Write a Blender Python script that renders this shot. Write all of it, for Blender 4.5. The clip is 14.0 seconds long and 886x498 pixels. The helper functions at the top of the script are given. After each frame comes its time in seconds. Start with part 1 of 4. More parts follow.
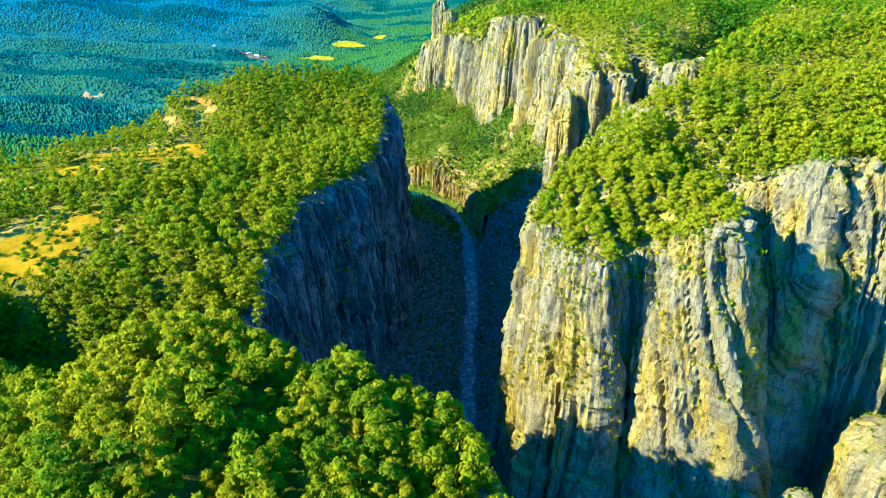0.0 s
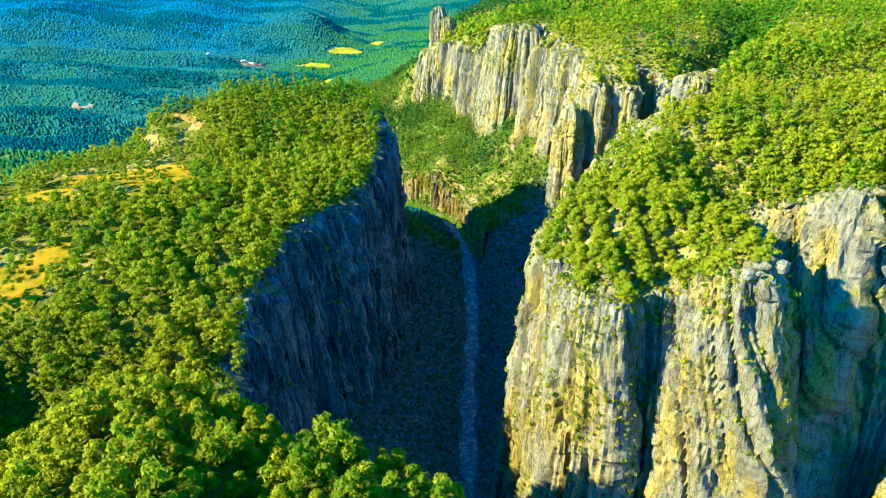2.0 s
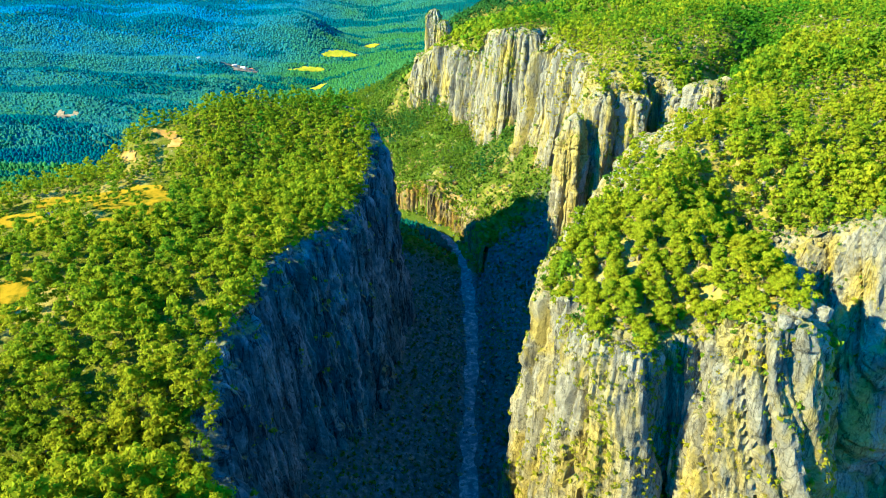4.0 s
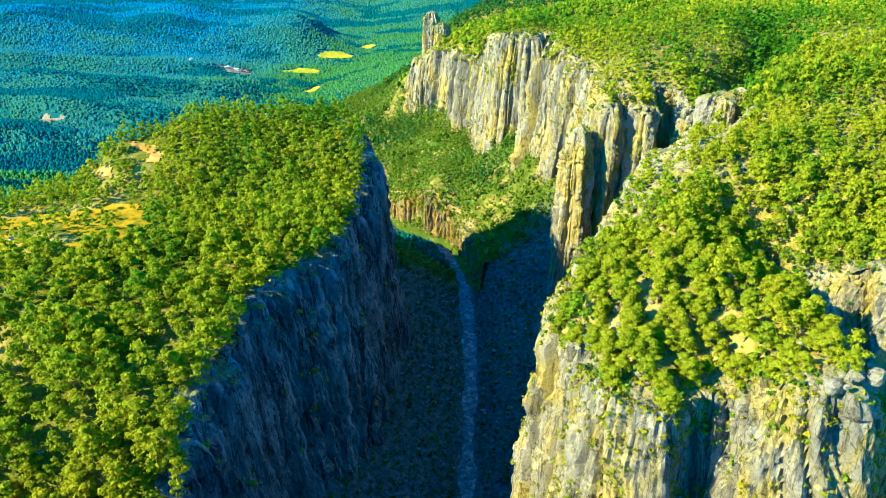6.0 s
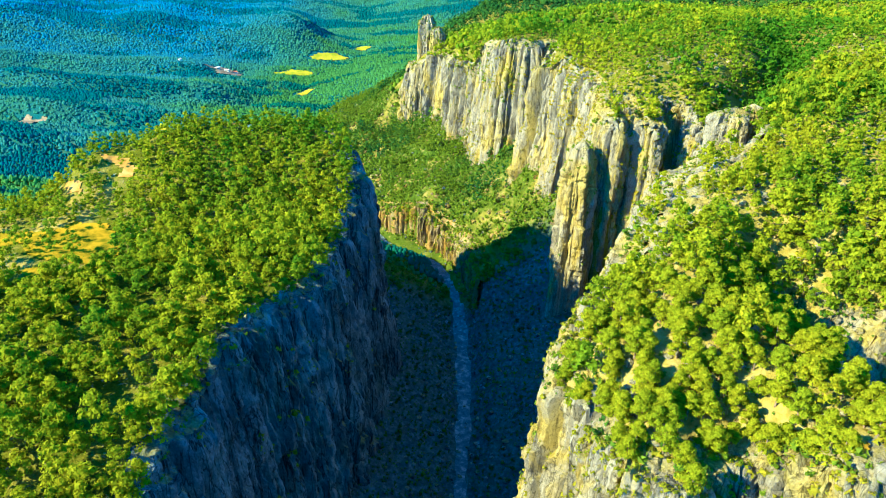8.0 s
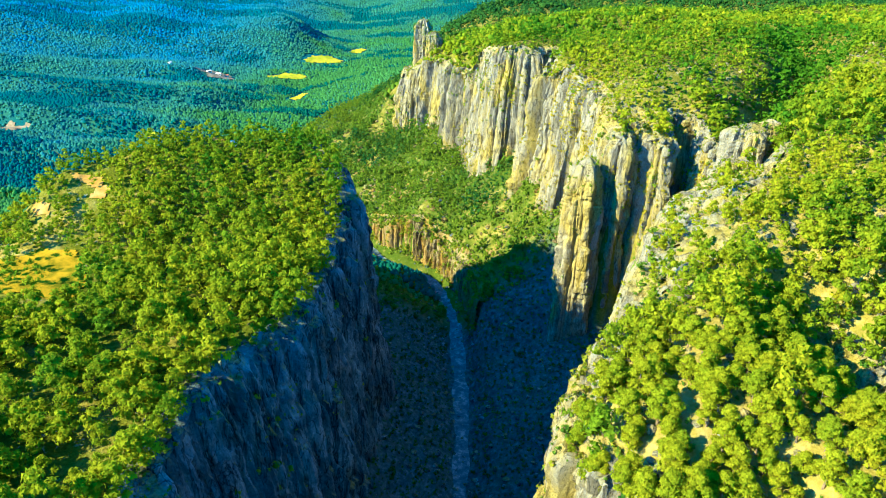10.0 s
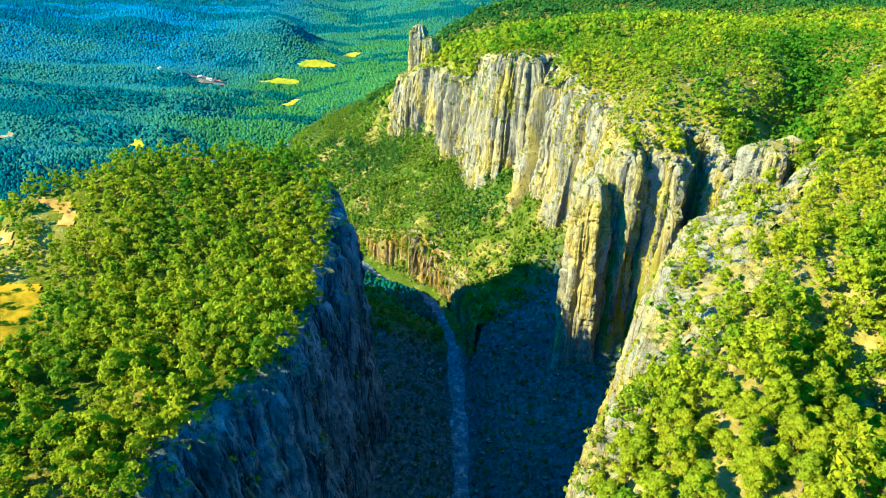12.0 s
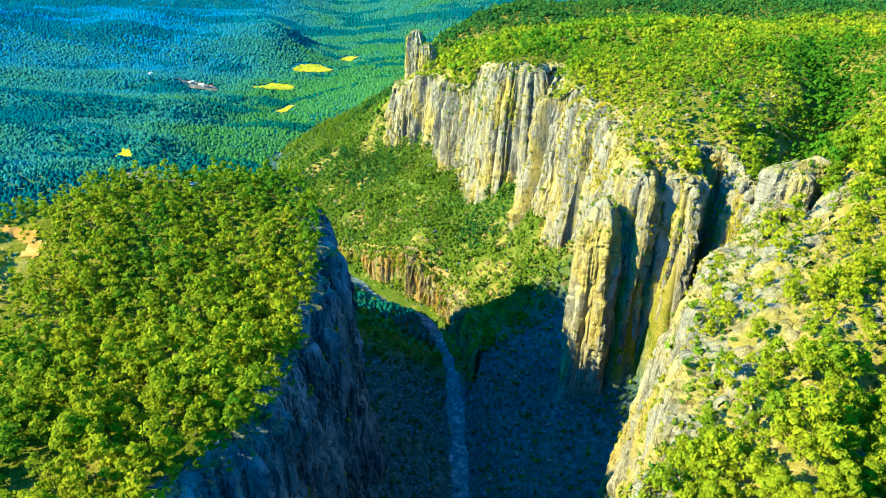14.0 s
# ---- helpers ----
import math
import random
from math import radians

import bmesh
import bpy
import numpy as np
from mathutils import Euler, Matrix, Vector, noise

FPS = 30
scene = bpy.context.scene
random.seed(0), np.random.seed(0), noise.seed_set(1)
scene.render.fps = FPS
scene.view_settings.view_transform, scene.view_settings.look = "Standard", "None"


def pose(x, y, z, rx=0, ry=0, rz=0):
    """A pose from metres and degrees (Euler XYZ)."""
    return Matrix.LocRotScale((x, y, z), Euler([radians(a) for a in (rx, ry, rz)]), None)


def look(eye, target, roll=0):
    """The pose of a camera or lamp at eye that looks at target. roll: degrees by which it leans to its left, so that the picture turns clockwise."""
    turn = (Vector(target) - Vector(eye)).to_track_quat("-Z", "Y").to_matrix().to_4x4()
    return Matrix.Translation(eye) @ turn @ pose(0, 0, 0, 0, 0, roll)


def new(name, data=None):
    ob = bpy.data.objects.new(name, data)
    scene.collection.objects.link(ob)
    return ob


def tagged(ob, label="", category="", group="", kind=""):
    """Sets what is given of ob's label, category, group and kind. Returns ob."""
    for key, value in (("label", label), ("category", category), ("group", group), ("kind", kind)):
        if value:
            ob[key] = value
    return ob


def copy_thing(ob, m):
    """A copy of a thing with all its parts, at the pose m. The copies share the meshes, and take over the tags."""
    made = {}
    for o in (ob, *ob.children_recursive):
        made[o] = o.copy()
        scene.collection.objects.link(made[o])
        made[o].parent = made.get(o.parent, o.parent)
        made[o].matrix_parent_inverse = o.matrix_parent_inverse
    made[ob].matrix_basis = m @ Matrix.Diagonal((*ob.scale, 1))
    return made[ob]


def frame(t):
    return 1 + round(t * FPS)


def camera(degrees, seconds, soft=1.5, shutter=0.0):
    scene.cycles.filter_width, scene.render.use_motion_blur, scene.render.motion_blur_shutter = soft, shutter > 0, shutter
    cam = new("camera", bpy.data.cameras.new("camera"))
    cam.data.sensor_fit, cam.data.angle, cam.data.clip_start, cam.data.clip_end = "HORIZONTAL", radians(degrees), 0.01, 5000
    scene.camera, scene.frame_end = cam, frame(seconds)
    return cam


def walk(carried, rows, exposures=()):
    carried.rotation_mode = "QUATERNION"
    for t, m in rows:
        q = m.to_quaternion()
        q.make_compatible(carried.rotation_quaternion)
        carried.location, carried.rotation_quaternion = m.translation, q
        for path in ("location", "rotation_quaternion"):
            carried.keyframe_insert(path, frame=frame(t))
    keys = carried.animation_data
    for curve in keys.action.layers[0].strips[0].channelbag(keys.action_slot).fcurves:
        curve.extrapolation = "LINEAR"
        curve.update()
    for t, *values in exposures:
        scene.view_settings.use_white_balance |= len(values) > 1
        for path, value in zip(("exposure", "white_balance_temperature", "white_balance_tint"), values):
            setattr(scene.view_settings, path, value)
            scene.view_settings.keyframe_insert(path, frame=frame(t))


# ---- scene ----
cam = camera(66.1, 14.0, 1.0)
METRES, EYE, TILT, LEAN, TURN = 220.0, 315.0, -28.0, 0.0, 0.0
ROWS = [
    (0.0, 0.0, 0.0, 0.0, 0.0, 0.0, 0.0),
    (0.5, 0.0009, 0.0293, 0.0162, 0.02, 0.09, 0.04),
    (1.0, 0.0019, 0.0612, 0.0336, 0.03, 0.15, 0.12),
    (1.5, 0.0032, 0.0944, 0.0514, 0.02, 0.19, 0.2),
    (2.0, 0.004, 0.1278, 0.0694, -0.02, 0.23, 0.28),
    (2.5, 0.0051, 0.1611, 0.0868, -0.05, 0.23, 0.4),
    (3.0, 0.0059, 0.194, 0.1045, -0.07, 0.23, 0.57),
    (5.5, 0.0107, 0.3561, 0.1905, -0.26, 0.01, 0.78),
    (6.0, 0.0113, 0.3877, 0.2073, -0.35, 0.01, 0.64),
    (6.5, 0.0118, 0.4189, 0.2239, -0.49, 0.0, 0.45),
    (7.0, 0.0124, 0.4496, 0.2402, -0.63, 0.0, 0.24),
    (7.5, 0.013, 0.4801, 0.2559, -0.77, 0.03, 0.09),
    (8.0, 0.0137, 0.5102, 0.2715, -0.87, 0.01, 0.01),
    (10.5, 0.0175, 0.665, 0.3532, -1.22, -0.01, 0.07),
    (11.0, 0.0181, 0.6963, 0.3698, -1.3, 0.02, 0.13),
    (11.5, 0.0185, 0.7267, 0.3858, -1.34, 0.02, 0.22),
    (12.0, 0.0194, 0.7579, 0.4025, -1.38, 0.02, 0.27),
    (12.5, 0.0199, 0.7893, 0.4191, -1.42, 0.04, 0.32),
    (13.0, 0.0207, 0.8206, 0.4356, -1.46, 0.06, 0.35),
    (13.5, 0.0214, 0.8518, 0.4522, -1.49, 0.07, 0.36),
    (14.0, 0.0226, 0.8829, 0.4689, -1.53, 0.07, 0.38),
]
walk(cam, [(t, pose(0, 0, EYE, TILT, LEAN, TURN) @ pose(METRES * x, METRES * y, METRES * z, 90 + pitch, roll, yaw)) for t, x, y, z, yaw, pitch, roll in ROWS],
     [(0.0, 2.1, 5200, 12), (14.0, 2.1, 5200, 12)])

# ---- world, sun and exposure ----
SUN_WAY = Vector((0.88, 0.32, -0.60)).normalized()      # the way that the sunlight travels
SUN_UP = math.asin(-SUN_WAY.z)
world = bpy.data.worlds.new("sky")
scene.world = world
world.use_nodes = True
wn, wl = world.node_tree.nodes, world.node_tree.links
wn.clear()
sky = wn.new("ShaderNodeTexSky")
sky.sky_type = "NISHITA"
sky.sun_disc = False
sky.sun_elevation = SUN_UP
sky.sun_rotation = math.atan2(-SUN_WAY.x, -SUN_WAY.y)
sky.air_density, sky.dust_density, sky.ozone_density = 1.0, 0.2, 9.0
bg = wn.new("ShaderNodeBackground")
bg.inputs["Strength"].default_value = 0.15
out = wn.new("ShaderNodeOutputWorld")
deep_blue = wn.new("ShaderNodeHueSaturation")
deep_blue.inputs["Hue"].default_value = 0.487
deep_blue.inputs["Saturation"].default_value = 2.35
wl.new(sky.outputs[0], deep_blue.inputs["Color"])
wl.new(deep_blue.outputs[0], bg.inputs["Color"])
wl.new(bg.outputs[0], out.inputs["Surface"])

sun = new("sun", bpy.data.lights.new("sun", "SUN"))
sun.data.energy, sun.data.angle, sun.data.color = 5.0, radians(0.5), (1.0, 0.86, 0.31)
sun.matrix_world = look((0, 0, 600), Vector((0, 0, 600)) + SUN_WAY)


# ---- numeric helpers ----
def hash01(ix, iy, iz, seed):
    h = (ix.astype(np.int64) * 374761393 + iy.astype(np.int64) * 668265263 + iz.astype(np.int64) * 1274126177 + seed * 974634777) & 0xFFFFFFFF
    h = ((h ^ (h >> 13)) * 1274126177) & 0xFFFFFFFF
    h = ((h ^ (h >> 16)) * 2246822519) & 0xFFFFFFFF
    return ((h ^ (h >> 15)) & 0xFFFFFF) / float(0xFFFFFF)


def vnoise(x, y, z=0.0, seed=0):
    """Smooth value noise from -1 to 1."""
    x, y, z = np.broadcast_arrays(np.asarray(x, float), np.asarray(y, float), np.asarray(z, float))
    ix, iy, iz = np.floor(x), np.floor(y), np.floor(z)
    fx, fy, fz = x - ix, y - iy, z - iz
    fx, fy, fz = (f * f * (3 - 2 * f) for f in (fx, fy, fz))
    total = 0
    for a in (0, 1):
        for b in (0, 1):
            for c in (0, 1):
                w = (fx if a else 1 - fx) * (fy if b else 1 - fy) * (fz if c else 1 - fz)
                total = total + w * hash01(ix + a, iy + b, iz + c, seed)
    return total * 2 - 1


def fbm(x, y, z=0.0, octaves=4, seed=0):
    total, gain = 0, 1.0
    for k in range(octaves):
        total = total + gain * vnoise(x * 2 ** k, y * 2 ** k, np.asarray(z) * 2 ** k, seed + k * 17)
        gain *= 0.5
    return total / 1.6


def crags(x, y, z=0.0, octaves=3, seed=0):
    """Sharp-edged noise from about -1 to 1, with narrow clefts."""
    total, gain = 0, 1.0
    for k in range(octaves):
        total = total + gain * (2 * np.abs(vnoise(x * 2 ** k, y * 2 ** k, np.asarray(z) * 2 ** k, seed + k * 23)) ** 0.7 - 0.9)
        gain *= 0.55
    return total


def smooth(a, b, v):
    t = np.clip((v - a) / (b - a), 0, 1)
    return t * t * (3 - 2 * t)


def segments(poly, x, y):
    """Distance to an open polyline, and the signed side (plus: to the left of its direction)."""
    best, side = np.full(np.shape(x), 1e9), np.zeros(np.shape(x))
    for (ax, ay), (bx, by) in zip(poly[:-1], poly[1:]):
        dx, dy = bx - ax, by - ay
        t = np.clip(((x - ax) * dx + (y - ay) * dy) / (dx * dx + dy * dy), 0, 1)
        px, py = x - ax - t * dx, y - ay - t * dy
        d = np.hypot(px, py)
        near = d < best
        best = np.where(near, d, best)
        side = np.where(near, np.sign(dx * (y - ay) - dy * (x - ax)), side)
    return best, side


def inside(poly, x, y):
    """Signed distance to a closed polygon, plus inside."""
    best, _ = segments(poly + poly[:1], x, y)
    odd = np.zeros(np.shape(x), bool)
    for (ax, ay), (bx, by) in zip(poly, poly[1:] + poly[:1]):
        if ay != by:
            odd ^= ((ay > y) != (by > y)) & (x < (bx - ax) * (y - ay) / (by - ay) + ax)
    return np.where(odd, best, -best)


def rounded(poly, step, rounds=2):
    """A polyline with its corners cut, resampled at even steps."""
    p = np.array(poly, float)
    for _ in range(rounds):
        a, b = p[:-1] * 0.8 + p[1:] * 0.2, p[:-1] * 0.2 + p[1:] * 0.8
        mid = np.empty((len(a) * 2, 2))
        mid[0::2], mid[1::2] = a, b
        p = np.vstack([p[:1], mid, p[-1:]])
    s = np.concatenate([[0], np.cumsum(np.hypot(*np.diff(p, axis=0).T))])
    u = np.arange(0, s[-1], step)
    return np.stack([np.interp(u, s, p[:, 0]), np.interp(u, s, p[:, 1])], 1), u


# ---- plan of the land ----
RIVER = [(75, -500), (55, -200), (30, 60), (14, 250), (16, 350), (19, 416), (26, 503), (25, 617), (20, 645), (4, 694), (-28, 714),
         (-75, 770), (-112, 850), (-160, 960), (-197, 1062), (-151, 1168), (-224, 1297), (-215, 1420), (-150, 1600), (-190, 1900), (-60, 2500)]
WEST_RIM = [(62, -300), (36, 0), (25, 90), (17, 135), (6, 165), (-26, 190), (-55, 210), (-76, 230), (-82, 251), (-86, 285), (-77, 345),
            (-66, 367), (-50, 390), (-44, 430), (-42, 485), (-46, 520), (-58, 556), (-80, 572)]
EAST_RIM = [(470, 165), (330, 245), (262, 272), (228, 284), (212, 287), (201, 290), (195, 295), (193, 303), (188, 304), (184, 291), (176, 300), (164, 313), (154, 324), (147, 333), (139, 352), (133, 340), (130, 300), (128, 264),
            (123, 246), (112, 242), (100, 248), (98, 262), (90, 268), (81, 266), (78, 257), (71, 254), (60, 262), (53, 268), (51, 281), (48, 298), (46, 314), (49, 325), (55, 333), (60, 344), (74, 364),
            (92, 398), (107, 432), (117, 456), (131, 468), (149, 489), (163, 510), (170, 528), (171, 550), (166, 572), (154, 574), (150, 556),
            (146, 541), (140, 541), (137, 556), (134, 576), (125, 578), (127, 562), (127, 552), (119, 550), (116, 563), (115, 580), (117, 592), (120, 608), (118, 626), (120, 640), (115, 648), (107, 656), (108, 668), (114, 679), (105, 684), (97, 694), (95, 708), (99, 722),
            (108, 738), (115, 754), (106, 760), (99, 752), (90, 747), (82, 758), (74, 762), (66, 770), (60, 784), (52, 800), (54, 816), (48, 832), (44, 844), (34, 862), (26, 888), (16, 906), (6, 928),
            (-8, 942), (-24, 954), (-33, 968), (-28, 990), (-6, 1008), (6, 1040), (2, 1085)]
BAND_RIM = [(-78, 806), (-52, 768), (-26, 744), (-5, 722), (12, 704), (26, 680), (34, 655), (38, 630), (41, 600)][::-1]
EAST_LAND = EAST_RIM + [(16, 1130), (60, 1230), (140, 1330), (420, 1400), (1100, 1500), (1800, 1200), (1800, -400), (420, -200)]

RIM_Y = np.array([p[1] for p in WEST_RIM], float)
RIM_X = np.array([p[0] for p in WEST_RIM], float)


def west_top(x, y):
    far_y, y = y, y + np.interp(x, [-120, -80, -50, -20, 15], [0, -6, 7, 13, 13]) * smooth(248, 215, y) * smooth(60, 120, y)
    z = np.interp(y, [0, 130, 175, 198, 222, 240, 264, 290, 350, 400, 450, 480, 510, 545, 600], [168, 174, 168, 160, 114, 116, 146, 154, 158, 157, 152, 157, 170, 177, 176])
    flat = np.interp(y, [0, 130, 165, 188, 214, 236, 264, 290, 440, 520, 600], [172, 176, 173, 164, 122, 124, 146, 156, 149, 150, 148])
    z = z + (flat - z) * smooth(-196, -230, x) + 4 * smooth(-95, -145, x) * smooth(470, 508, y) * smooth(-225, -200, x) + 2.6 * fbm(x / 32, y / 32, seed=3)
    # unseen rise in the west, added to shade the hollow
    z = z + 50 * smooth(-206, -224, x) * smooth(165, 190, far_y) * smooth(266, 238, far_y)
    dome = np.interp(x, [-210, -150, -120, -88, -45, -16, 15], [-14, -11, -2, 10, 7, 0, -7])
    dome = dome - 8 * np.exp(-((x + 47 - 0.25 * (y - 170)) / 7) ** 2)
    return z - 0.03 * np.clip(-230 - x, 0, 400) + dome * smooth(216, 192, y) * smooth(40, 120, y)


def west_edge(x, y):
    """How far inside the rim of the mesa, eastward."""
    return np.interp(y, RIM_Y, RIM_X) - x


def north_edge(x, y):
    return np.interp(x, [-500, -400, -300, -246, -205, -170, -120, -60, 0], [330, 380, 433, 488, 510, 532, 560, 563, 560]) - y


def east_top(x, y, s):
    rim = np.interp(y, [200, 240, 262, 300, 350, 400, 440, 520, 560, 600, 640, 700, 770, 800, 816, 828, 842, 862, 906, 928, 942, 954, 968, 990, 1010, 1050, 1120, 1330], [200, 180, 168, 166, 172, 178, 174, 176, 184, 188, 191, 191, 190, 184, 180, 168, 146, 144, 142, 139, 136, 124, 104, 112, 124, 128, 128, 150])
    rim = rim + 20 * smooth(82, 125, x) * smooth(345, 280, y)
    rim = rim + 20 * smooth(136, 185, x) * smooth(356, 300, y)
    rim = rim - 22 * smooth(58, 38, x) * smooth(256, 306, y) * smooth(352, 328, y)
    rim = rim - 20 * smooth(113, 97, x) * smooth(664, 684, y) * smooth(742, 726, y)
    crown = np.interp(y, [200, 300, 360, 450, 650, 800, 900, 1050, 1400], [210, 212, 216, 212, 214, 202, 194, 172, 168])
    z = rim + (crown - rim) * (1 - np.exp(-np.clip(s, 0, 900) / 52))
    gully, _ = segments([(158, 512), (190, 545), (240, 600), (300, 690), (330, 800)], x, y)
    z = z - np.interp(y, [520, 600, 800], [38, 36, 16]) * np.exp(-(gully / 21) ** 2) * smooth(0, 22, s)
    z = z + 7 * smooth(250, 500, x) * np.sin(x / 90 + y / 130) + 2.5 * fbm(x / 28, y / 28, seed=9) + 10.0 * fbm(x / 80, y / 80, seed=19) * smooth(10, 60, s)
    return z


def valley(x, y):
    d, side = segments(RIVER, x, y)
    d = d + 2.5 * vnoise(x / 25, y / 25, seed=4)
    east = side < 0
    gorge = smooth(840, 700, y)
    # inner gorge: steep banks, then slopes of scree and scrub
    ze = np.interp(d, [0, 6, 20, 78, 160], [0, 0.5, 36, 98, 112]) * np.interp(y, [395, 470, 550, 625], [0.22, 0.38, 0.50, 1.0])
    ze_open = np.interp(d, [0, 8, 40, 140, 260, 600], [0, 1, 24, 82, 104, 112])
    zw = np.interp(d, [0, 6, 14, 50, 120], [0, 0.5, 6, 26, 60])
    zw_open = np.interp(d, [0, 8, 60, 300, 1200], [0, 1, 5, 14, 30])
    z = np.where(east, ze * gorge + ze_open * (1 - gorge), zw * gorge + zw_open * (1 - gorge))
    bd, bs = segments(BAND_RIM, x, y)
    window = smooth(560, 615, y) * smooth(830, 780, y) * smooth(120, 40, bd)
    step_up = np.where(bs > 0, np.minimum(z, 2 + 0.3 * d), np.maximum(z, 17 + 9 * vnoise(x / 18, y / 18, seed=44) + 0.55 * np.clip(bd, 0, 80)))
    z = np.where(east, z + (step_up - z) * window, z)
    z = z * np.where(east, 1 - 0.85 * smooth(1080, 1500, y), 1)
    ribs = 13 * fbm(x / 46, y / 46, octaves=3, seed=71) - 12 * np.abs(vnoise((x + 0.7 * y) / 62, (y - 0.7 * x) / 190, seed=72)) + 3
    z = z + np.where(east, 1, 0) * smooth(560, 640, y) * smooth(1150, 1000, y) * smooth(20, 60, d) * ribs
    z = z + smooth(8, 40, d) * (2.5 * fbm(x / 34, y / 34, seed=6) + 4 * fbm(x / 90, y / 90, seed=8))
    # hills of the far valley
    far = smooth(900, 1500, y) * smooth(20, 160, d)
    roll = 9 * fbm(x / 190, y / 90, seed=12)
    # long wooded terraces that step down towards the canyon
    for k, (crest, high, front, rear, end) in enumerate(((805, 26, 34, 110, -330), (930, 24, 28, 90, -250), (1070, 32, 30, 90, -230), (1215, 32, 30, 90, -260), (1370, 28, 34, 110, -330))):
        t = y - crest - 26 * vnoise(x / 260, k + 0.5, seed=31 + k) - 7 * vnoise(x / 60, k + 0.5, seed=41 + k) + 0.10 * (x + 500)
        lift = smooth(-front, 0, t) * np.exp(-np.clip(t, 0, None) / rear)
        roll = roll + high * lift * smooth(end, end - 120, x + 25 * vnoise(y / 60, k + 0.5, seed=36)) * (0.85 + 0.3 * vnoise(x / 150, y / 300, seed=51 + k))
    z = z + np.where(east, 0.4, 1.0) * roll * smooth(600, 800, y + 0.4 * np.abs(x)) * smooth(20, 160, d)
    folds = np.abs(vnoise(x / 150, y / 420, seed=57))
    ridge1 = 62 * smooth(1470, 1690, y - 0.10 * (x + 600)) * smooth(2120, 1760, y) * smooth(-190, -330, x + 0.25 * (y - 1650) + 22 * vnoise(y / 70, 0.5, seed=58)) * (0.74 + 0.42 * folds + 0.14 * vnoise(x / 170, y / 170, seed=14))
    ridge2 = 74 * np.exp(-((y - 2260 + 0.1 * (x + 600)) / 170) ** 2) * smooth(-160, -460, x) * (1 + 0.35 * vnoise(x / 200, y / 260, seed=15))
    ridge3 = 170 * smooth(1850, 2700, y + 0.25 * (x + 200)) * (1 + 0.3 * vnoise(x / 330, y / 330, seed=16)) * smooth(-330, 50, x)
    back = 330 * smooth(2500, 3700, y) * (1 + 0.25 * vnoise(x / 500, y / 500, seed=18))
    return z + (ridge1 + ridge2 + ridge3) * smooth(900, 1300, y) + back


STEEP = 11.0


def land(x, y):
    """Height of the one sheet of ground."""
    v = valley(x, y)
    u = west_edge(x, y) - 6
    n = north_edge(x, y)
    w = west_top(x, y) - STEEP * np.clip(-u, 0, 60) - 1.5 * np.clip(-n, 0, 400) - 0.5 * np.clip(-480 - x, 0, 600)
    s = inside(EAST_LAND, x, y)
    e = east_top(x, y, s) - np.where(y > 1000, 0.42 + 0.8 * smooth(60, -60, x), STEEP) * np.clip(6 - s, 0, 700)
    return np.maximum(np.maximum(v, w), e)


# ---- materials ----
def nodes_of(name):
    m = bpy.data.materials.new(name)
    m.use_nodes = True
    nt = m.node_tree
    nt.nodes.clear()
    o = nt.nodes.new("ShaderNodeOutputMaterial")
    b = nt.nodes.new("ShaderNodeBsdfPrincipled")
    nt.links.new(b.outputs[0], o.inputs["Surface"])
    return m, nt, b


def place(nt, scale=(1, 1, 1)):
    g = nt.nodes.new("ShaderNodeNewGeometry")
    mp = nt.nodes.new("ShaderNodeMapping")
    mp.inputs["Scale"].default_value = scale
    nt.links.new(g.outputs["Position"], mp.inputs["Vector"])
    return mp.outputs[0]


def grain(nt, vec, scale, detail=6, rough=0.6, warp=0.0):
    n = nt.nodes.new("ShaderNodeTexNoise")
    n.inputs["Scale"].default_value = scale
    n.inputs["Detail"].default_value = detail
    n.inputs["Roughness"].default_value = rough
    n.inputs["Distortion"].default_value = warp
    nt.links.new(vec, n.inputs["Vector"])
    return n.outputs["Fac"]


def ramp(nt, fac, *stops):
    r = nt.nodes.new("ShaderNodeValToRGB")
    e = r.color_ramp.elements
    while len(e) < len(stops):
        e.new(0.5)
    for k, (p, c) in enumerate(stops):
        e[k].position, e[k].color = p, (*c, 1)
    nt.links.new(fac, r.inputs["Fac"])
    return r.outputs["Color"]


def blend(nt, fac, a, b, mode="MIX"):
    m = nt.nodes.new("ShaderNodeMix")
    m.data_type, m.blend_type = "RGBA", mode
    for sock, v in ((m.inputs[0], fac), (m.inputs[6], a), (m.inputs[7], b)):
        if isinstance(v, (int, float)):
            sock.default_value = v
        elif isinstance(v, tuple):
            sock.default_value = (*v, 1)
        else:
            nt.links.new(v, sock)
    return m.outputs[2]


def relief(nt, b, height, strength, distance):
    n = nt.nodes.new("ShaderNodeBump")
    n.inputs["Strength"].default_value, n.inputs["Distance"].default_value = strength, distance
    nt.links.new(height, n.inputs["Height"])
    nt.links.new(n.outputs[0], b.inputs["Normal"])


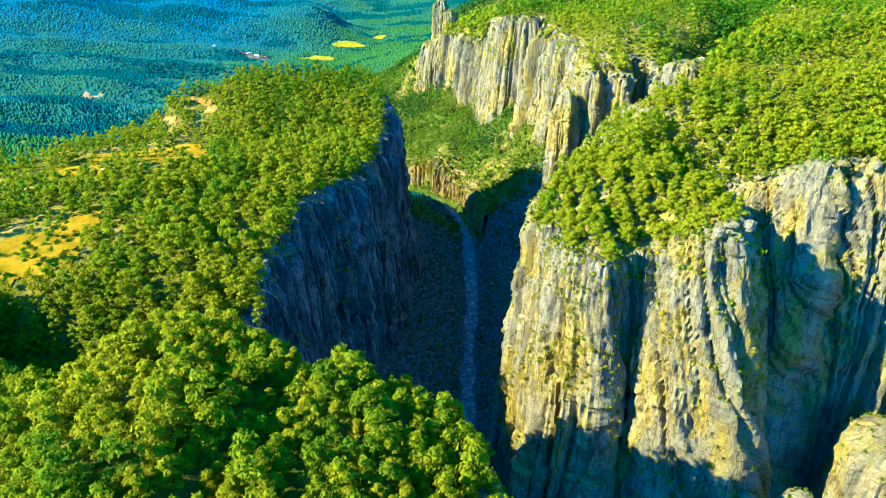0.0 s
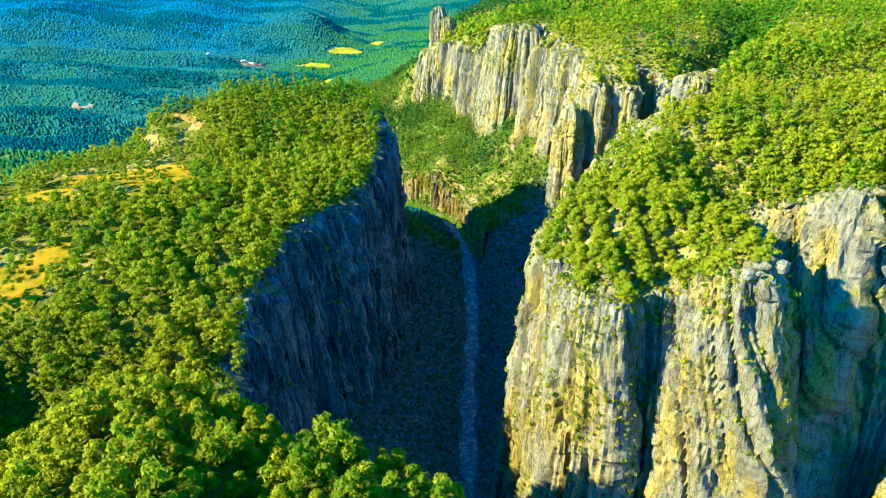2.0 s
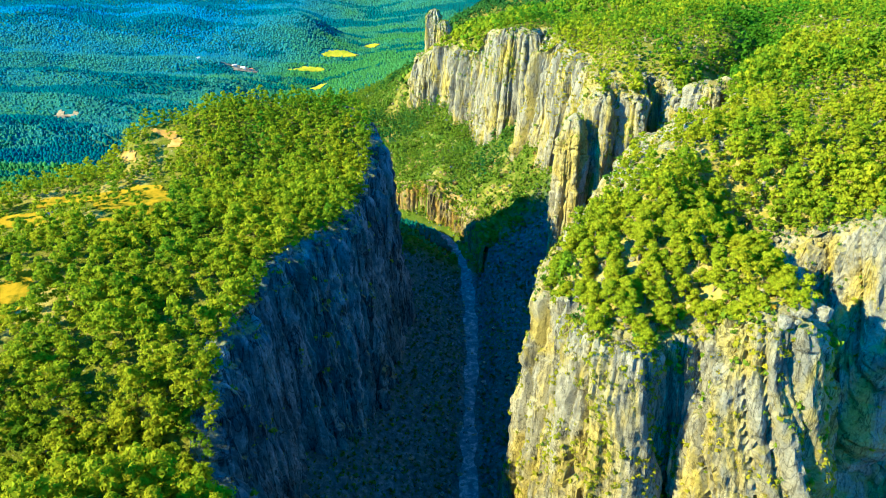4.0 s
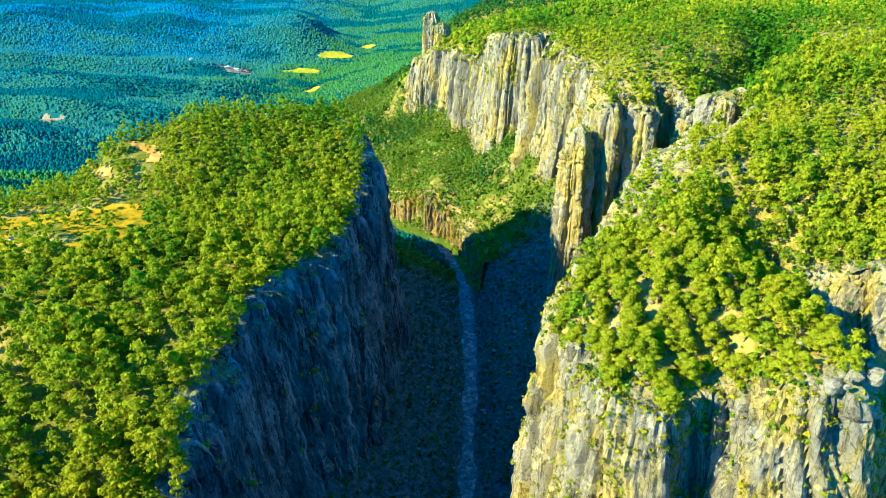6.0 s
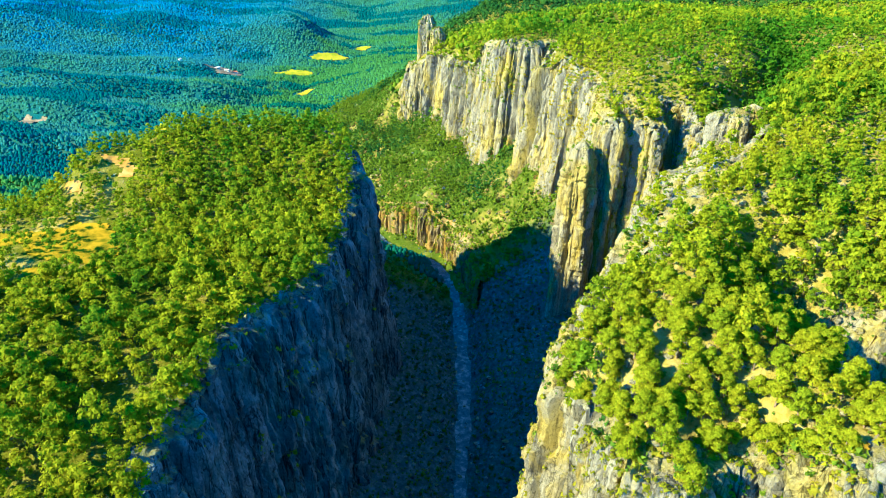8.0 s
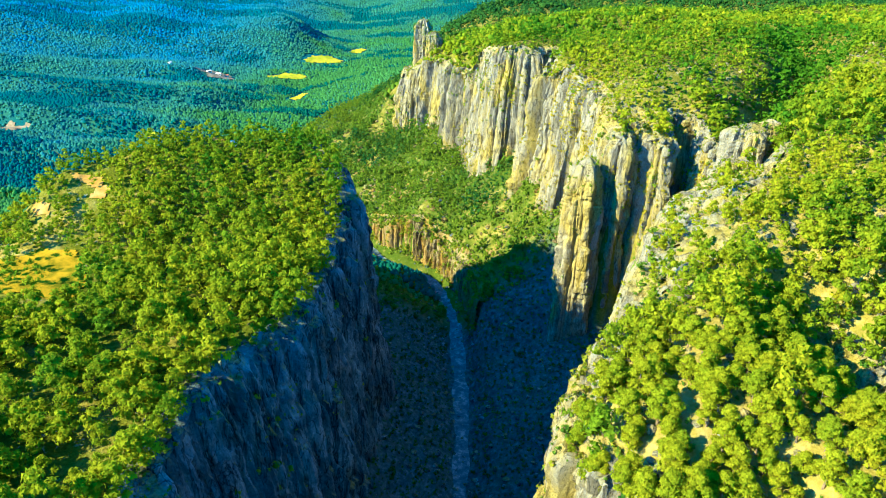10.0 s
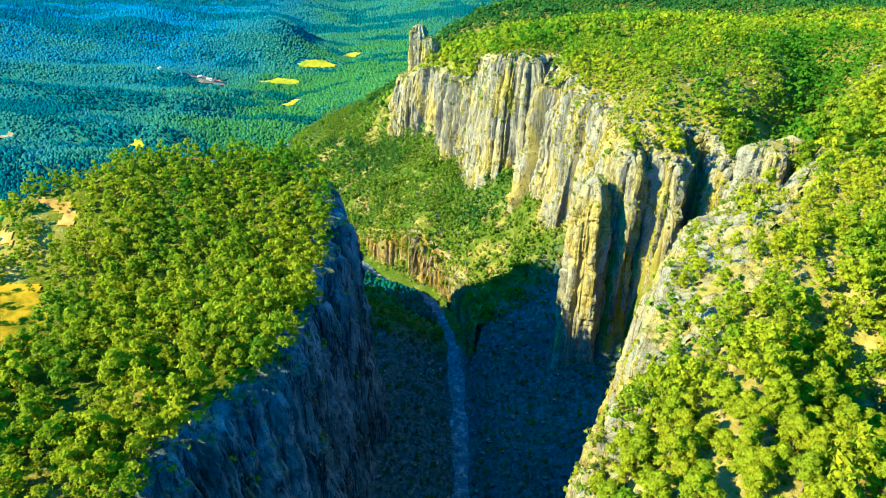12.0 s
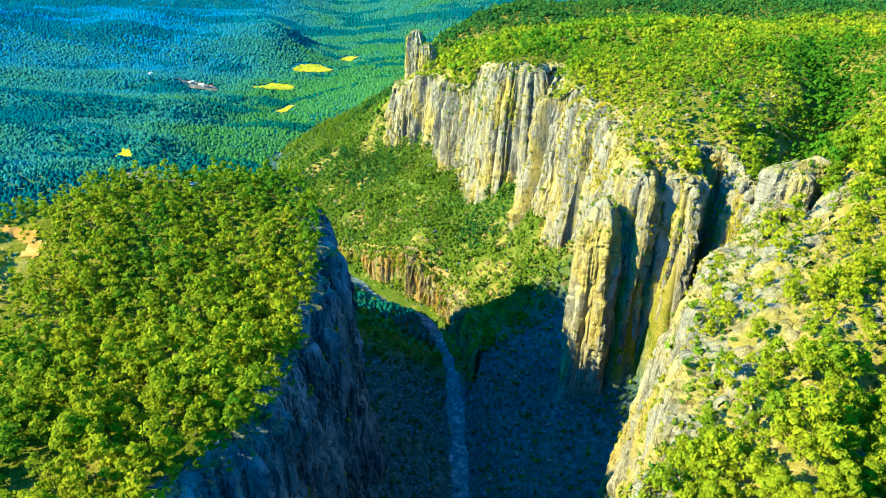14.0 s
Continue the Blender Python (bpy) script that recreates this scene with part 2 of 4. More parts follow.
def rock_material(name, dark, mid, light, stain, stained, joint=0.42, gape=1.0):
    m, nt, b = nodes_of(name)
    v = place(nt)
    base = ramp(nt, grain(nt, place(nt, (1, 1, 0.40)), 0.10, 9, 0.66, 0.3), (0.33, dark), (0.46, mid), (0.62, light))
    # rain streaks down the faces
    streak = ramp(nt, grain(nt, place(nt, (1, 1, 0.07)), 0.34, 6, 0.62, 0.6), (0.38, (0, 0, 0)), (0.54, (1, 1, 1)))
    col = blend(nt, streak, blend(nt, 0.20, base, (0.10, 0.095, 0.085)), base)
    ochre = ramp(nt, grain(nt, place(nt, (1, 1, 0.4)), 0.06, 6, 0.62, 0.5), (stained, (0, 0, 0)), (stained + 0.13, (1, 1, 1)))
    col = blend(nt, ochre, col, blend(nt, 0.65, col, stain))
    # open joints and cracks, mostly upright
    crack = ramp(nt, grain(nt, place(nt, (1, 1, 0.20)), 0.13, 5, 0.55, 0.8), (0.50 - 0.016 * gape, (1, 1, 1)), (0.50, (joint, joint, joint)), (0.50 + 0.016 * gape, (1, 1, 1)))
    col = blend(nt, 1.0, col, crack, "MULTIPLY")
    fissure = ramp(nt, grain(nt, place(nt, (1, 1, 0.05)), 0.075, 6, 0.62, 0.5), (0.50 - 0.018 * gape, (1, 1, 1)), (0.50, (joint, joint, joint)), (0.50 + 0.012 * gape, (1, 1, 1)))
    col = blend(nt, 1.0, col, fissure, "MULTIPLY")
    crack2 = ramp(nt, grain(nt, place(nt, (1, 1, 0.4)), 0.33, 4, 0.55, 0.4), (0.488, (1, 1, 1)), (0.50, (0.5, 0.49, 0.47)), (0.512, (1, 1, 1)))
    col = blend(nt, 1.0, col, crack2, "MULTIPLY")
    # moss and grass hold on to whatever faces up
    g = nt.nodes.new("ShaderNodeNewGeometry")
    sep = nt.nodes.new("ShaderNodeSeparateXYZ")
    nt.links.new(g.outputs["Normal"], sep.inputs[0])
    up = ramp(nt, sep.outputs["Z"], (0.38, (0, 0, 0)), (0.65, (1, 1, 1)))
    moss = ramp(nt, grain(nt, v, 0.16, 8, 0.72), (0.46, (0, 0, 0)), (0.55, (1, 1, 1)))
    moss = blend(nt, 1.0, moss, up, "MULTIPLY")
    col = blend(nt, moss, col, blend(nt, 0.45, col, (0.23, 0.195, 0.025)))
    speck = ramp(nt, grain(nt, v, 0.9, 9, 0.75), (0.36, (0.70, 0.70, 0.70)), (0.58, (1.10, 1.10, 1.10)))
    col = blend(nt, 1.0, col, speck, "MULTIPLY")
    nt.links.new(col, b.inputs["Base Color"])
    b.inputs["Roughness"].default_value = 0.92
    b.inputs["Specular IOR Level"].default_value = 0.0
    height = blend(nt, 0.5, grain(nt, place(nt, (1, 1, 0.5)), 0.65, 10, 0.72), grain(nt, v, 0.9, 10, 0.75))
    relief(nt, b, height, 1.0, 1.6)
    return m


def ground_material():
    m, nt, b = nodes_of("hillside_soil")
    v = place(nt)
    col = ramp(nt, grain(nt, v, 0.06, 8, 0.65), (0.35, (0.075, 0.095, 0.006)), (0.50, (0.12, 0.128, 0.009)), (0.64, (0.22, 0.185, 0.035)))
    fine = ramp(nt, grain(nt, v, 0.8, 8, 0.7), (0.35, (0.45, 0.45, 0.42)), (0.65, (1.1, 1.1, 1.1)))
    col = blend(nt, 1.0, col, fine, "MULTIPLY")
    stone = ramp(nt, grain(nt, v, 0.35, 6, 0.7), (0.61, (0, 0, 0)), (0.66, (1, 1, 1)))
    col = blend(nt, stone, col, (0.20, 0.185, 0.13))
    # bare scree in the bottom of the canyon, its shade painted in as dark blue-teal
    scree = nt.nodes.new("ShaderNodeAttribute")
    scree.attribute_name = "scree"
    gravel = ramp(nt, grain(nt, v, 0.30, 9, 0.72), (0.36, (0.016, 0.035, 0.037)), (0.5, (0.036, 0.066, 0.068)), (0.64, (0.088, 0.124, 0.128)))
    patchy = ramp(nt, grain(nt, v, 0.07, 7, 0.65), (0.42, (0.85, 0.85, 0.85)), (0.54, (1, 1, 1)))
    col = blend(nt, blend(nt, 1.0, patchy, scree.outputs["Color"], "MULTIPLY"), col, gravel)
    # dry ochre soil of the plateau
    dry = nt.nodes.new("ShaderNodeAttribute")
    dry.attribute_name = "dry"
    ochre = ramp(nt, grain(nt, v, 0.15, 8, 0.7), (0.36, (0.15, 0.125, 0.018)), (0.5, (0.27, 0.205, 0.045)), (0.64, (0.36, 0.28, 0.10)))
    col = blend(nt, dry.outputs["Fac"], col, ochre)
    # grass and seedlings on the slope below the eastern wall
    lush = nt.nodes.new("ShaderNodeAttribute")
    lush.attribute_name = "lush"
    green = ramp(nt, grain(nt, v, 0.12, 8, 0.7), (0.36, (0.018, 0.046, 0.004)), (0.55, (0.046, 0.078, 0.008)), (0.68, (0.23, 0.17, 0.065)))
    col = blend(nt, lush.outputs["Fac"], col, green)
    # undergrowth of the valley beyond the canyon, distance haze painted in as blue
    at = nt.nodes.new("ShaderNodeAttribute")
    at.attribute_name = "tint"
    hazy_floor = ramp(nt, grain(nt, v, 0.03, 8, 0.65), (0.35, (0.006, 0.070, 0.095)), (0.65, (0.026, 0.100, 0.070)))
    col = blend(nt, at.outputs["Fac"], col, hazy_floor)
    nt.links.new(col, b.inputs["Base Color"])
    b.inputs["Roughness"].default_value = 0.95
    b.inputs["Specular IOR Level"].default_value = 0.0
    relief(nt, b, grain(nt, v, 0.7, 10, 0.7), 0.8, 1.0)
    return m


def earth_material(name, dark, mid, light, scale=0.12):
    m, nt, b = nodes_of(name)
    v = place(nt)
    col = ramp(nt, grain(nt, v, scale, 8, 0.65, 0.5), (0.34, dark), (0.50, mid), (0.66, light))
    nt.links.new(col, b.inputs["Base Color"])
    b.inputs["Roughness"].default_value = 0.95
    b.inputs["Specular IOR Level"].default_value = 0.0
    relief(nt, b, grain(nt, v, 1.5, 8, 0.7), 0.6, 0.4)
    return m


def leaf_material(name, deep, mid, warm, through_light=0.25):
    """Foliage; the tree's own tint is stored on its mesh, its leaves vary one by one."""
    m, nt, b = nodes_of(name)
    at = nt.nodes.new("ShaderNodeAttribute")
    at.attribute_name = "tint"
    g = nt.nodes.new("ShaderNodeNewGeometry")
    col = ramp(nt, at.outputs["Fac"], (0.0, deep), (0.5, mid), (0.93, tuple(a * b for a, b in zip(mid, (1.22, 1.05, 1.2)))), (1.0, warm))
    vary = ramp(nt, g.outputs["Random Per Island"], (0.0, (0.72, 0.77, 0.80)), (0.5, (1, 1, 1)), (1.0, (1.22, 1.17, 1.06)))
    col = blend(nt, 1.0, col, vary, "MULTIPLY")
    nt.links.new(col, b.inputs["Base Color"])
    b.inputs["Roughness"].default_value = 0.9
    b.inputs["Specular IOR Level"].default_value = 0.03
    t = nt.nodes.new("ShaderNodeBsdfTranslucent")
    nt.links.new(col, t.inputs["Color"])
    mx = nt.nodes.new("ShaderNodeMixShader")
    mx.inputs[0].default_value = through_light
    nt.links.new(b.outputs[0], mx.inputs[1])
    nt.links.new(t.outputs[0], mx.inputs[2])
    o = [n for n in nt.nodes if n.type == "OUTPUT_MATERIAL"][0]
    nt.links.new(mx.outputs[0], o.inputs["Surface"])
    return m


def bark_material():
    m, nt, b = nodes_of("pine_bark")
    col = ramp(nt, grain(nt, place(nt, (1, 1, 0.2)), 3.0), (0.35, (0.08, 0.055, 0.035)), (0.65, (0.22, 0.15, 0.09)))
    nt.links.new(col, b.inputs["Base Color"])
    b.inputs["Roughness"].default_value = 0.9
    return m


def river_material():
    m, nt, b = nodes_of("shallow_river_over_gravel")
    v = place(nt)
    col = ramp(nt, grain(nt, v, 0.25, 8, 0.7, 0.4), (0.38, (0.028, 0.050, 0.060)), (0.52, (0.070, 0.098, 0.105)), (0.62, (0.20, 0.21, 0.20)))
    nt.links.new(col, b.inputs["Base Color"])
    b.inputs["Roughness"].default_value = 0.65
    b.inputs["Specular IOR Level"].default_value = 0.2
    relief(nt, b, grain(nt, v, 1.2, 6, 0.6), 0.3, 0.3)
    return m


ROCK = rock_material("sunlit_limestone", (0.100, 0.092, 0.080), (0.205, 0.185, 0.142), (0.285, 0.256, 0.192), (0.33, 0.243, 0.022), 0.465)
# West wall and boulders: limestone with blue shade put into its colour.
SHADE_ROCK = rock_material("shade_blue_limestone", (0.020, 0.034, 0.042), (0.062, 0.094, 0.112), (0.175, 0.220, 0.235), (0.05, 0.075, 0.055), 0.54, 0.22, 1.3)
TUFT = leaf_material("rock_tufts", (0.10, 0.13, 0.006), (0.23, 0.225, 0.008), (0.32, 0.20, 0.01), 0.4)
TAN_ROCK = rock_material("tan_limestone", (0.075, 0.060, 0.034), (0.175, 0.138, 0.076), (0.265, 0.210, 0.120), (0.26, 0.15, 0.02), 0.44)
SOIL = ground_material()
PINE = leaf_material("pine_needles", (0.066, 0.172, 0.005), (0.258, 0.288, 0.002), (0.36, 0.17, 0.006), 0.5)
SCRUB = leaf_material("scrub_leaves", (0.020, 0.088, 0.018), (0.112, 0.180, 0.008), (0.30, 0.18, 0.01), 0.4)
# Distance haze is painted into these needles: low tints turn blue.
HAZE_PINE = leaf_material("haze_blue_pine_needles", (0.020, 0.245, 0.500), (0.078, 0.262, 0.070), (0.16, 0.25, 0.02), 0.6)
BARK, WATER = bark_material(), river_material()
# Darker stands, with the same haze blue at low tints.
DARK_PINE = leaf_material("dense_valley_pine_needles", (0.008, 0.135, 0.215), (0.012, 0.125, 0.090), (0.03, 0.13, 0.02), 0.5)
GRASS = earth_material("dry_meadow", (0.09, 0.09, 0.003), (0.27, 0.17, 0.004), (0.36, 0.21, 0.006))
FIELD = earth_material("ripe_field", (0.16, 0.20, 0.01), (0.28, 0.26, 0.01), (0.34, 0.25, 0.02), 0.07)
SCAR = earth_material("pale_cutting", (0.13, 0.10, 0.06), (0.21, 0.16, 0.11), (0.28, 0.22, 0.16))
EARTH = earth_material("bare_earth", (0.16, 0.10, 0.03), (0.34, 0.175, 0.035), (0.38, 0.24, 0.08))


# ---- mesh helpers ----
def sheet(name, verts, faces, material, smooth_faces=True, parent=None, attr=None):
    """One mesh object from arrays of vertices and of triangles or quads."""
    verts, faces = np.asarray(verts, np.float32), np.asarray(faces, np.int32)
    me = bpy.data.meshes.new(name)
    me.vertices.add(len(verts))
    me.vertices.foreach_set("co", verts.ravel())
    k = faces.shape[1]
    me.loops.add(faces.size)
    me.loops.foreach_set("vertex_index", faces.ravel())
    me.polygons.add(len(faces))
    me.polygons.foreach_set("loop_start", np.arange(0, faces.size, k, dtype=np.int32))
    me.polygons.foreach_set("use_smooth", np.full(len(faces), smooth_faces))
    me.update(calc_edges=True)
    if attr is not None:
        a = me.attributes.new("tint", "FLOAT", "POINT")
        a.data.foreach_set("value", np.asarray(attr, np.float32))
    me.materials.append(material)
    ob = new(name, me)
    if parent is not None:
        ob.parent = parent
    return ob


def grid_faces(nu, nv):
    i = np.arange(nu - 1)[:, None] * nv + np.arange(nv - 1)[None, :]
    return np.stack([i, i + nv, i + nv + 1, i + 1], -1).reshape(-1, 4)


# ---- the ground ----
def spread(a, b, step, low, high):
    """Even steps from a to b, then ever wider ones out to low and high."""
    line = list(np.arange(a, b, step))
    s, p = step, line[-1]
    while p < high:
        s = min(s * 1.06, 24)
        p += s
        line.append(p)
    s, p = step, line[0]
    while p > low:
        s = min(s * 1.08, 40)
        p -= s
        line.insert(0, p)
    return np.array(line)


GX, GY = spread(-300, 330, 3.7, -2400, 2000), spread(60, 1080, 3.7, -700, 3900)
gx, gy = np.meshgrid(GX, GY, indexing="ij")
gz = land(gx, gy)


def on_ground(x, y):
    """Height of the built sheet."""
    i = np.clip(np.searchsorted(GX, x) - 1, 0, len(GX) - 2)
    j = np.clip(np.searchsorted(GY, y) - 1, 0, len(GY) - 2)
    u, v = (x - GX[i]) / (GX[i + 1] - GX[i]), (y - GY[j]) / (GY[j + 1] - GY[j])
    return (gz[i, j] * (1 - u) + gz[i + 1, j] * u) * (1 - v) + (gz[i, j + 1] * (1 - u) + gz[i + 1, j + 1] * u) * v


# tint: how far the ground takes the painted haze blue
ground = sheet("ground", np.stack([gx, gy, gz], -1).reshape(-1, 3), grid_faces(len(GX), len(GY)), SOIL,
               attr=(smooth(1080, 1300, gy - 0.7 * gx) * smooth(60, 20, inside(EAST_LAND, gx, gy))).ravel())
# scree: the shade-coloured stretch of the gorge floor
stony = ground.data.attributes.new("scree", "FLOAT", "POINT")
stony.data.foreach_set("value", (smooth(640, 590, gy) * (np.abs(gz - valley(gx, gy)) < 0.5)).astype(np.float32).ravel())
arid = ground.data.attributes.new("dry", "FLOAT", "POINT")
slope_patch = smooth(0.10, 0.28, fbm(gx / 20, gy / 20, seed=94)) * smooth(600, 650, gy) * smooth(24, 40, segments(RIVER, gx, gy)[0]) * smooth(1120, 1000, gy) * (segments(RIVER, gx, gy)[1] < 0)
mesa_patch = smooth(-138, -165, gx) * smooth(255, 280, gy) * smooth(520, 470, gy) * smooth(-0.05, 0.25, fbm(gx / 24, gy / 24, seed=87))
arid.data.foreach_set("value", np.maximum(0.75 * smooth(-4, 4, inside(EAST_LAND, gx, gy)) * (0.2 + 0.8 * smooth(620, 540, gy)), 0.85 * np.maximum(0.6 * slope_patch * (inside(EAST_LAND, gx, gy) < 0), mesa_patch * (gx < 0))).astype(np.float32).ravel())
verdant = ground.data.attributes.new("lush", "FLOAT", "POINT")
verdant.data.foreach_set("value", ((0.55 * smooth(590, 640, gy) + 0.35 * smooth(640, 800, gy)) * (1 - 0.7 * slope_patch) * (np.abs(gz - valley(gx, gy)) < 0.5)).astype(np.float32).ravel())
tagged(ground, "stony hillsides and valley floor of dry ochre soil", "ground", kind="structure")


# ---- the cliffs ----
def slabs(s, z, widths, heights, seed):
    """Flat-faced slabs between upright joints, broken across at uneven heights: metres to the nearest joint, a random value of each slab and of each block in it, and the way across the slab from -0.5 to 0.5."""
    rng = np.random.RandomState(seed)
    edges = np.concatenate([[-90], -90 + np.cumsum(widths[0] + (widths[1] - widths[0]) * rng.rand(900) ** 1.6)])
    k = np.clip(np.searchsorted(edges, s) - 1, 0, len(edges) - 2)
    wide = edges[k + 1] - edges[k]
    t = (s - edges[k]) / wide
    own = rng.rand(len(edges))[k]
    tall = heights[0] + (heights[1] - heights[0]) * np.modf(own * 9.7)[0]
    course = (z + 90 * own) / tall
    block = hash01(k, np.floor(course), np.zeros_like(z), seed)
    return np.minimum(t, 1 - t) * wide, own, block, t - 0.5, np.modf(course)[0] * tall


def cliff(name, rim, top, inward, seed, label, stone=ROCK, step=0.80, rise=2.25, low=-6.0, batter=0.085, ragged=6.0, tall=200, bold=1.0):
    p, s = rounded(rim, step)
    tang = np.gradient(p, axis=0)
    tang = np.stack([np.convolve(np.pad(tang[:, k], 4, mode="edge"), np.ones(9) / 9, "valid") for k in (0, 1)], 1)
    tang /= np.hypot(*tang.T)[:, None]
    out_n = np.stack([tang[:, 1], -tang[:, 0]], 1) * (1 if inward == "left" else -1)
    crest = top(p[:, 0] - out_n[:, 0] * 8, p[:, 1] - out_n[:, 1] * 8)
    rim_z = crest + 1.5 * vnoise(s / 9, 0.5, seed=seed + 5) - 6.0 * np.clip(vnoise(s / 13, 3.5, seed=seed + 6), 0, 1) - ragged * np.clip(vnoise(s / 31, 8.5, seed=seed + 12), 0, 1)
    rim_z = rim_z - (4.0 + 3.0 * (seed == 47)) * hash01(np.floor(s / 5.5 + 0.4 * vnoise(s / 3, 1.5, seed=seed + 13)), np.zeros_like(s), np.zeros_like(s), seed + 14) ** 2
    nv = int(tall / rise)
    v = np.linspace(0, 1, nv)[None, :]
    S = np.repeat(s[:, None], nv, 1)
    Z = low + (rim_z[:, None] - low) * v
    D = rim_z[:, None] - Z
    lean = 3.5 * vnoise(S / 60, Z / 90, seed=seed) + 0.9 * vnoise(S / 9, Z / 22, seed=seed + 1)
    # how much relief the face has: alcoves and clean sheets of rock between broken stretches
    rough = 0.62 + 0.62 * smooth(-0.45, 0.45, fbm(S / 34, Z / 70, octaves=2, seed=seed + 30))
    px, py = p[:, 0:1], p[:, 1:2]
    # joints that lean with the beds in the alcove and on the front of the spur
    tilt = 0.30 * smooth(134, 140, px) * smooth(362, 345, py) * smooth(215, 200, px) + 0.19 * smooth(72, 84, px) * smooth(136, 130, px) * smooth(310, 290, py)
    lean = lean + (seed == 47) * tilt * D
    gap1, own1, blk1, way1, _ = slabs(S + lean, Z, (11, 34), (55, 130), seed)
    gap2, own2, blk2, way2, up2 = slabs(S + lean + 7, Z, (5.0, 15), (14, 60), seed + 1)
    gap3, own3, blk3, way3, _ = slabs(S + lean + 3, Z, (1.8, 5.0), (5, 26), seed + 2)
    lay = 0.16 * smooth(112, 120, px) * smooth(300, 270, py) * smooth(136, 130, px) + 0.10 * smooth(136, 140, px) * smooth(360, 330, py) * smooth(188, 180, px) - 0.07 * smooth(108, 112, px) * smooth(530, 540, py) * smooth(590, 580, py)
    lay = (lay + 0.06 * smooth(596, 640, py) + 0.08 * smooth(385, 410, py) * smooth(530, 505, py) * smooth(60, 80, px)) * (seed == 47)
    off = (batter + lay) * D + 0.8
    off = off + 5.0 * (own1 - 0.5) + 2.6 * (blk1 - 0.5) + 6.0 * way1 * (np.modf(own1 * 5.3)[0] - 0.5) - 4.0 * np.exp(-gap1 / 1.1) * (0.35 + own1)
    off = off + rough * (4.4 * (own2 - 0.5) + 2.8 * (blk2 - 0.5) + 3.4 * way2 * (np.modf(own2 * 7.1)[0] - 0.5) - 2.8 * np.exp(-gap2 / 0.9) * (0.2 + np.modf(own2 * 3.3)[0]))
    off = off + rough * (1.2 * (own3 - 0.5) + 0.8 * (blk3 - 0.5) - 0.8 * np.exp(-gap3 / 0.6))
    off = off + rough * (2.0 * (1 - np.abs(2 * way2) ** 2.2) + 0.7 * (1 - np.abs(2 * way3) ** 2.0) - 1.6) + 1.8 * (1 - np.abs(2 * way1) ** 2.5)
    # broad buttresses and deep clefts in the long far wall
    gap0, own0, _, way0, _ = slabs(S + 2 * lean, Z, (22, 58), (400, 500), seed + 4)
    off = off + (9.0 * (own0 - 0.5) - 7.0 * np.exp(-gap0 / 2.6) * (0.3 + own0) + 8.0 * way0 * (np.modf(own0 * 4.3)[0] - 0.6)) * smooth(590, 640, py) * (seed == 47)
    # sloping ledges and weathering
    off = off + rough * ((1.9 + 1.8 * smooth(590, 640, py) * (seed == 47)) * fbm(S / 12, Z / 26, octaves=4, seed=seed + 15) + 0.9 * crags(S / 8, Z / 20, octaves=4, seed=seed + 7)) + 0.7 * crags(S / 4.5, Z / 13, octaves=2, seed=seed + 8) + 0.30 * (hash01(np.round(S * 3), np.round(Z * 3), np.zeros_like(S), seed) - 0.5)
    off = off + 0.5 * np.abs(vnoise(S / 60, Z / 7, seed=seed + 9)) - 0.8 * np.exp(-up2 / 1.2) * rough
    off = 1.5 + bold * (off - 1.5)
    off = off * (0.70 + 0.30 * smooth(-1, 7, D)) - 1.2 * np.exp(-D / 2.0)
    X = p[:, 0:1] + out_n[:, 0:1] * off
    Y = p[:, 1:2] + out_n[:, 1:2] * off
    # the brow: rows that lean back over the edge on to the top
    back = np.array([0.5, 2.5, 5.0, 8.5, 12.5])
    bx = p[:, 0:1] - out_n[:, 0:1] * back[None, :]
    by = p[:, 1:2] - out_n[:, 1:2] * back[None, :]
    ease = np.array([0.15, 0.45, 0.8, 1.0, 1.0])[None, :]
    bz = rim_z[:, None] * (1 - ease) + top(bx, by) * ease + np.array([0.6, 0.9, 0.8, 0.3, -0.8])[None, :] + 0.9 * vnoise(bx / 2.5, by / 2.5, seed=seed + 3) * np.array([1, 1, 1, 0.6, 0])[None, :]
    V = np.stack([np.hstack([X, bx]), np.hstack([Y, by]), np.hstack([Z, bz])], -1)
    f = grid_faces(len(s), nv + len(back))
    if inward == "left":
        f = f[:, ::-1]
    ob = sheet(name, V.reshape(-1, 3), f, stone, False)
    tagged(ob, label, "cliff", kind="structure")
    return V


def west_height(x, y):
    return west_top(x, y) - 1.5 * np.clip(-north_edge(x, y), 0, 400)


def east_height(x, y):
    return east_top(x, y, np.clip(inside(EAST_LAND, x, y), 0, None))


WEST_ROCK = cliff("cliff_west", WEST_RIM, west_height, "left", 21, "sheer limestone wall of the wooded mesa, its shade put into a blue-grey colour", SHADE_ROCK, step=0.85, rise=2.2, ragged=2.0, bold=1.3, batter=0.075)
EAST_ROCK = cliff("cliff_east", EAST_RIM, east_height, "right", 47, "sunlit pale limestone wall with fluted columns and ochre stains", step=0.85, rise=1.75)
BAND_ROCK = cliff("cliff_band", BAND_RIM, valley, "right", 83, "low tan rock band above the river bend", TAN_ROCK, step=1.0, rise=1.3, tall=56, ragged=13.0, bold=0.9)


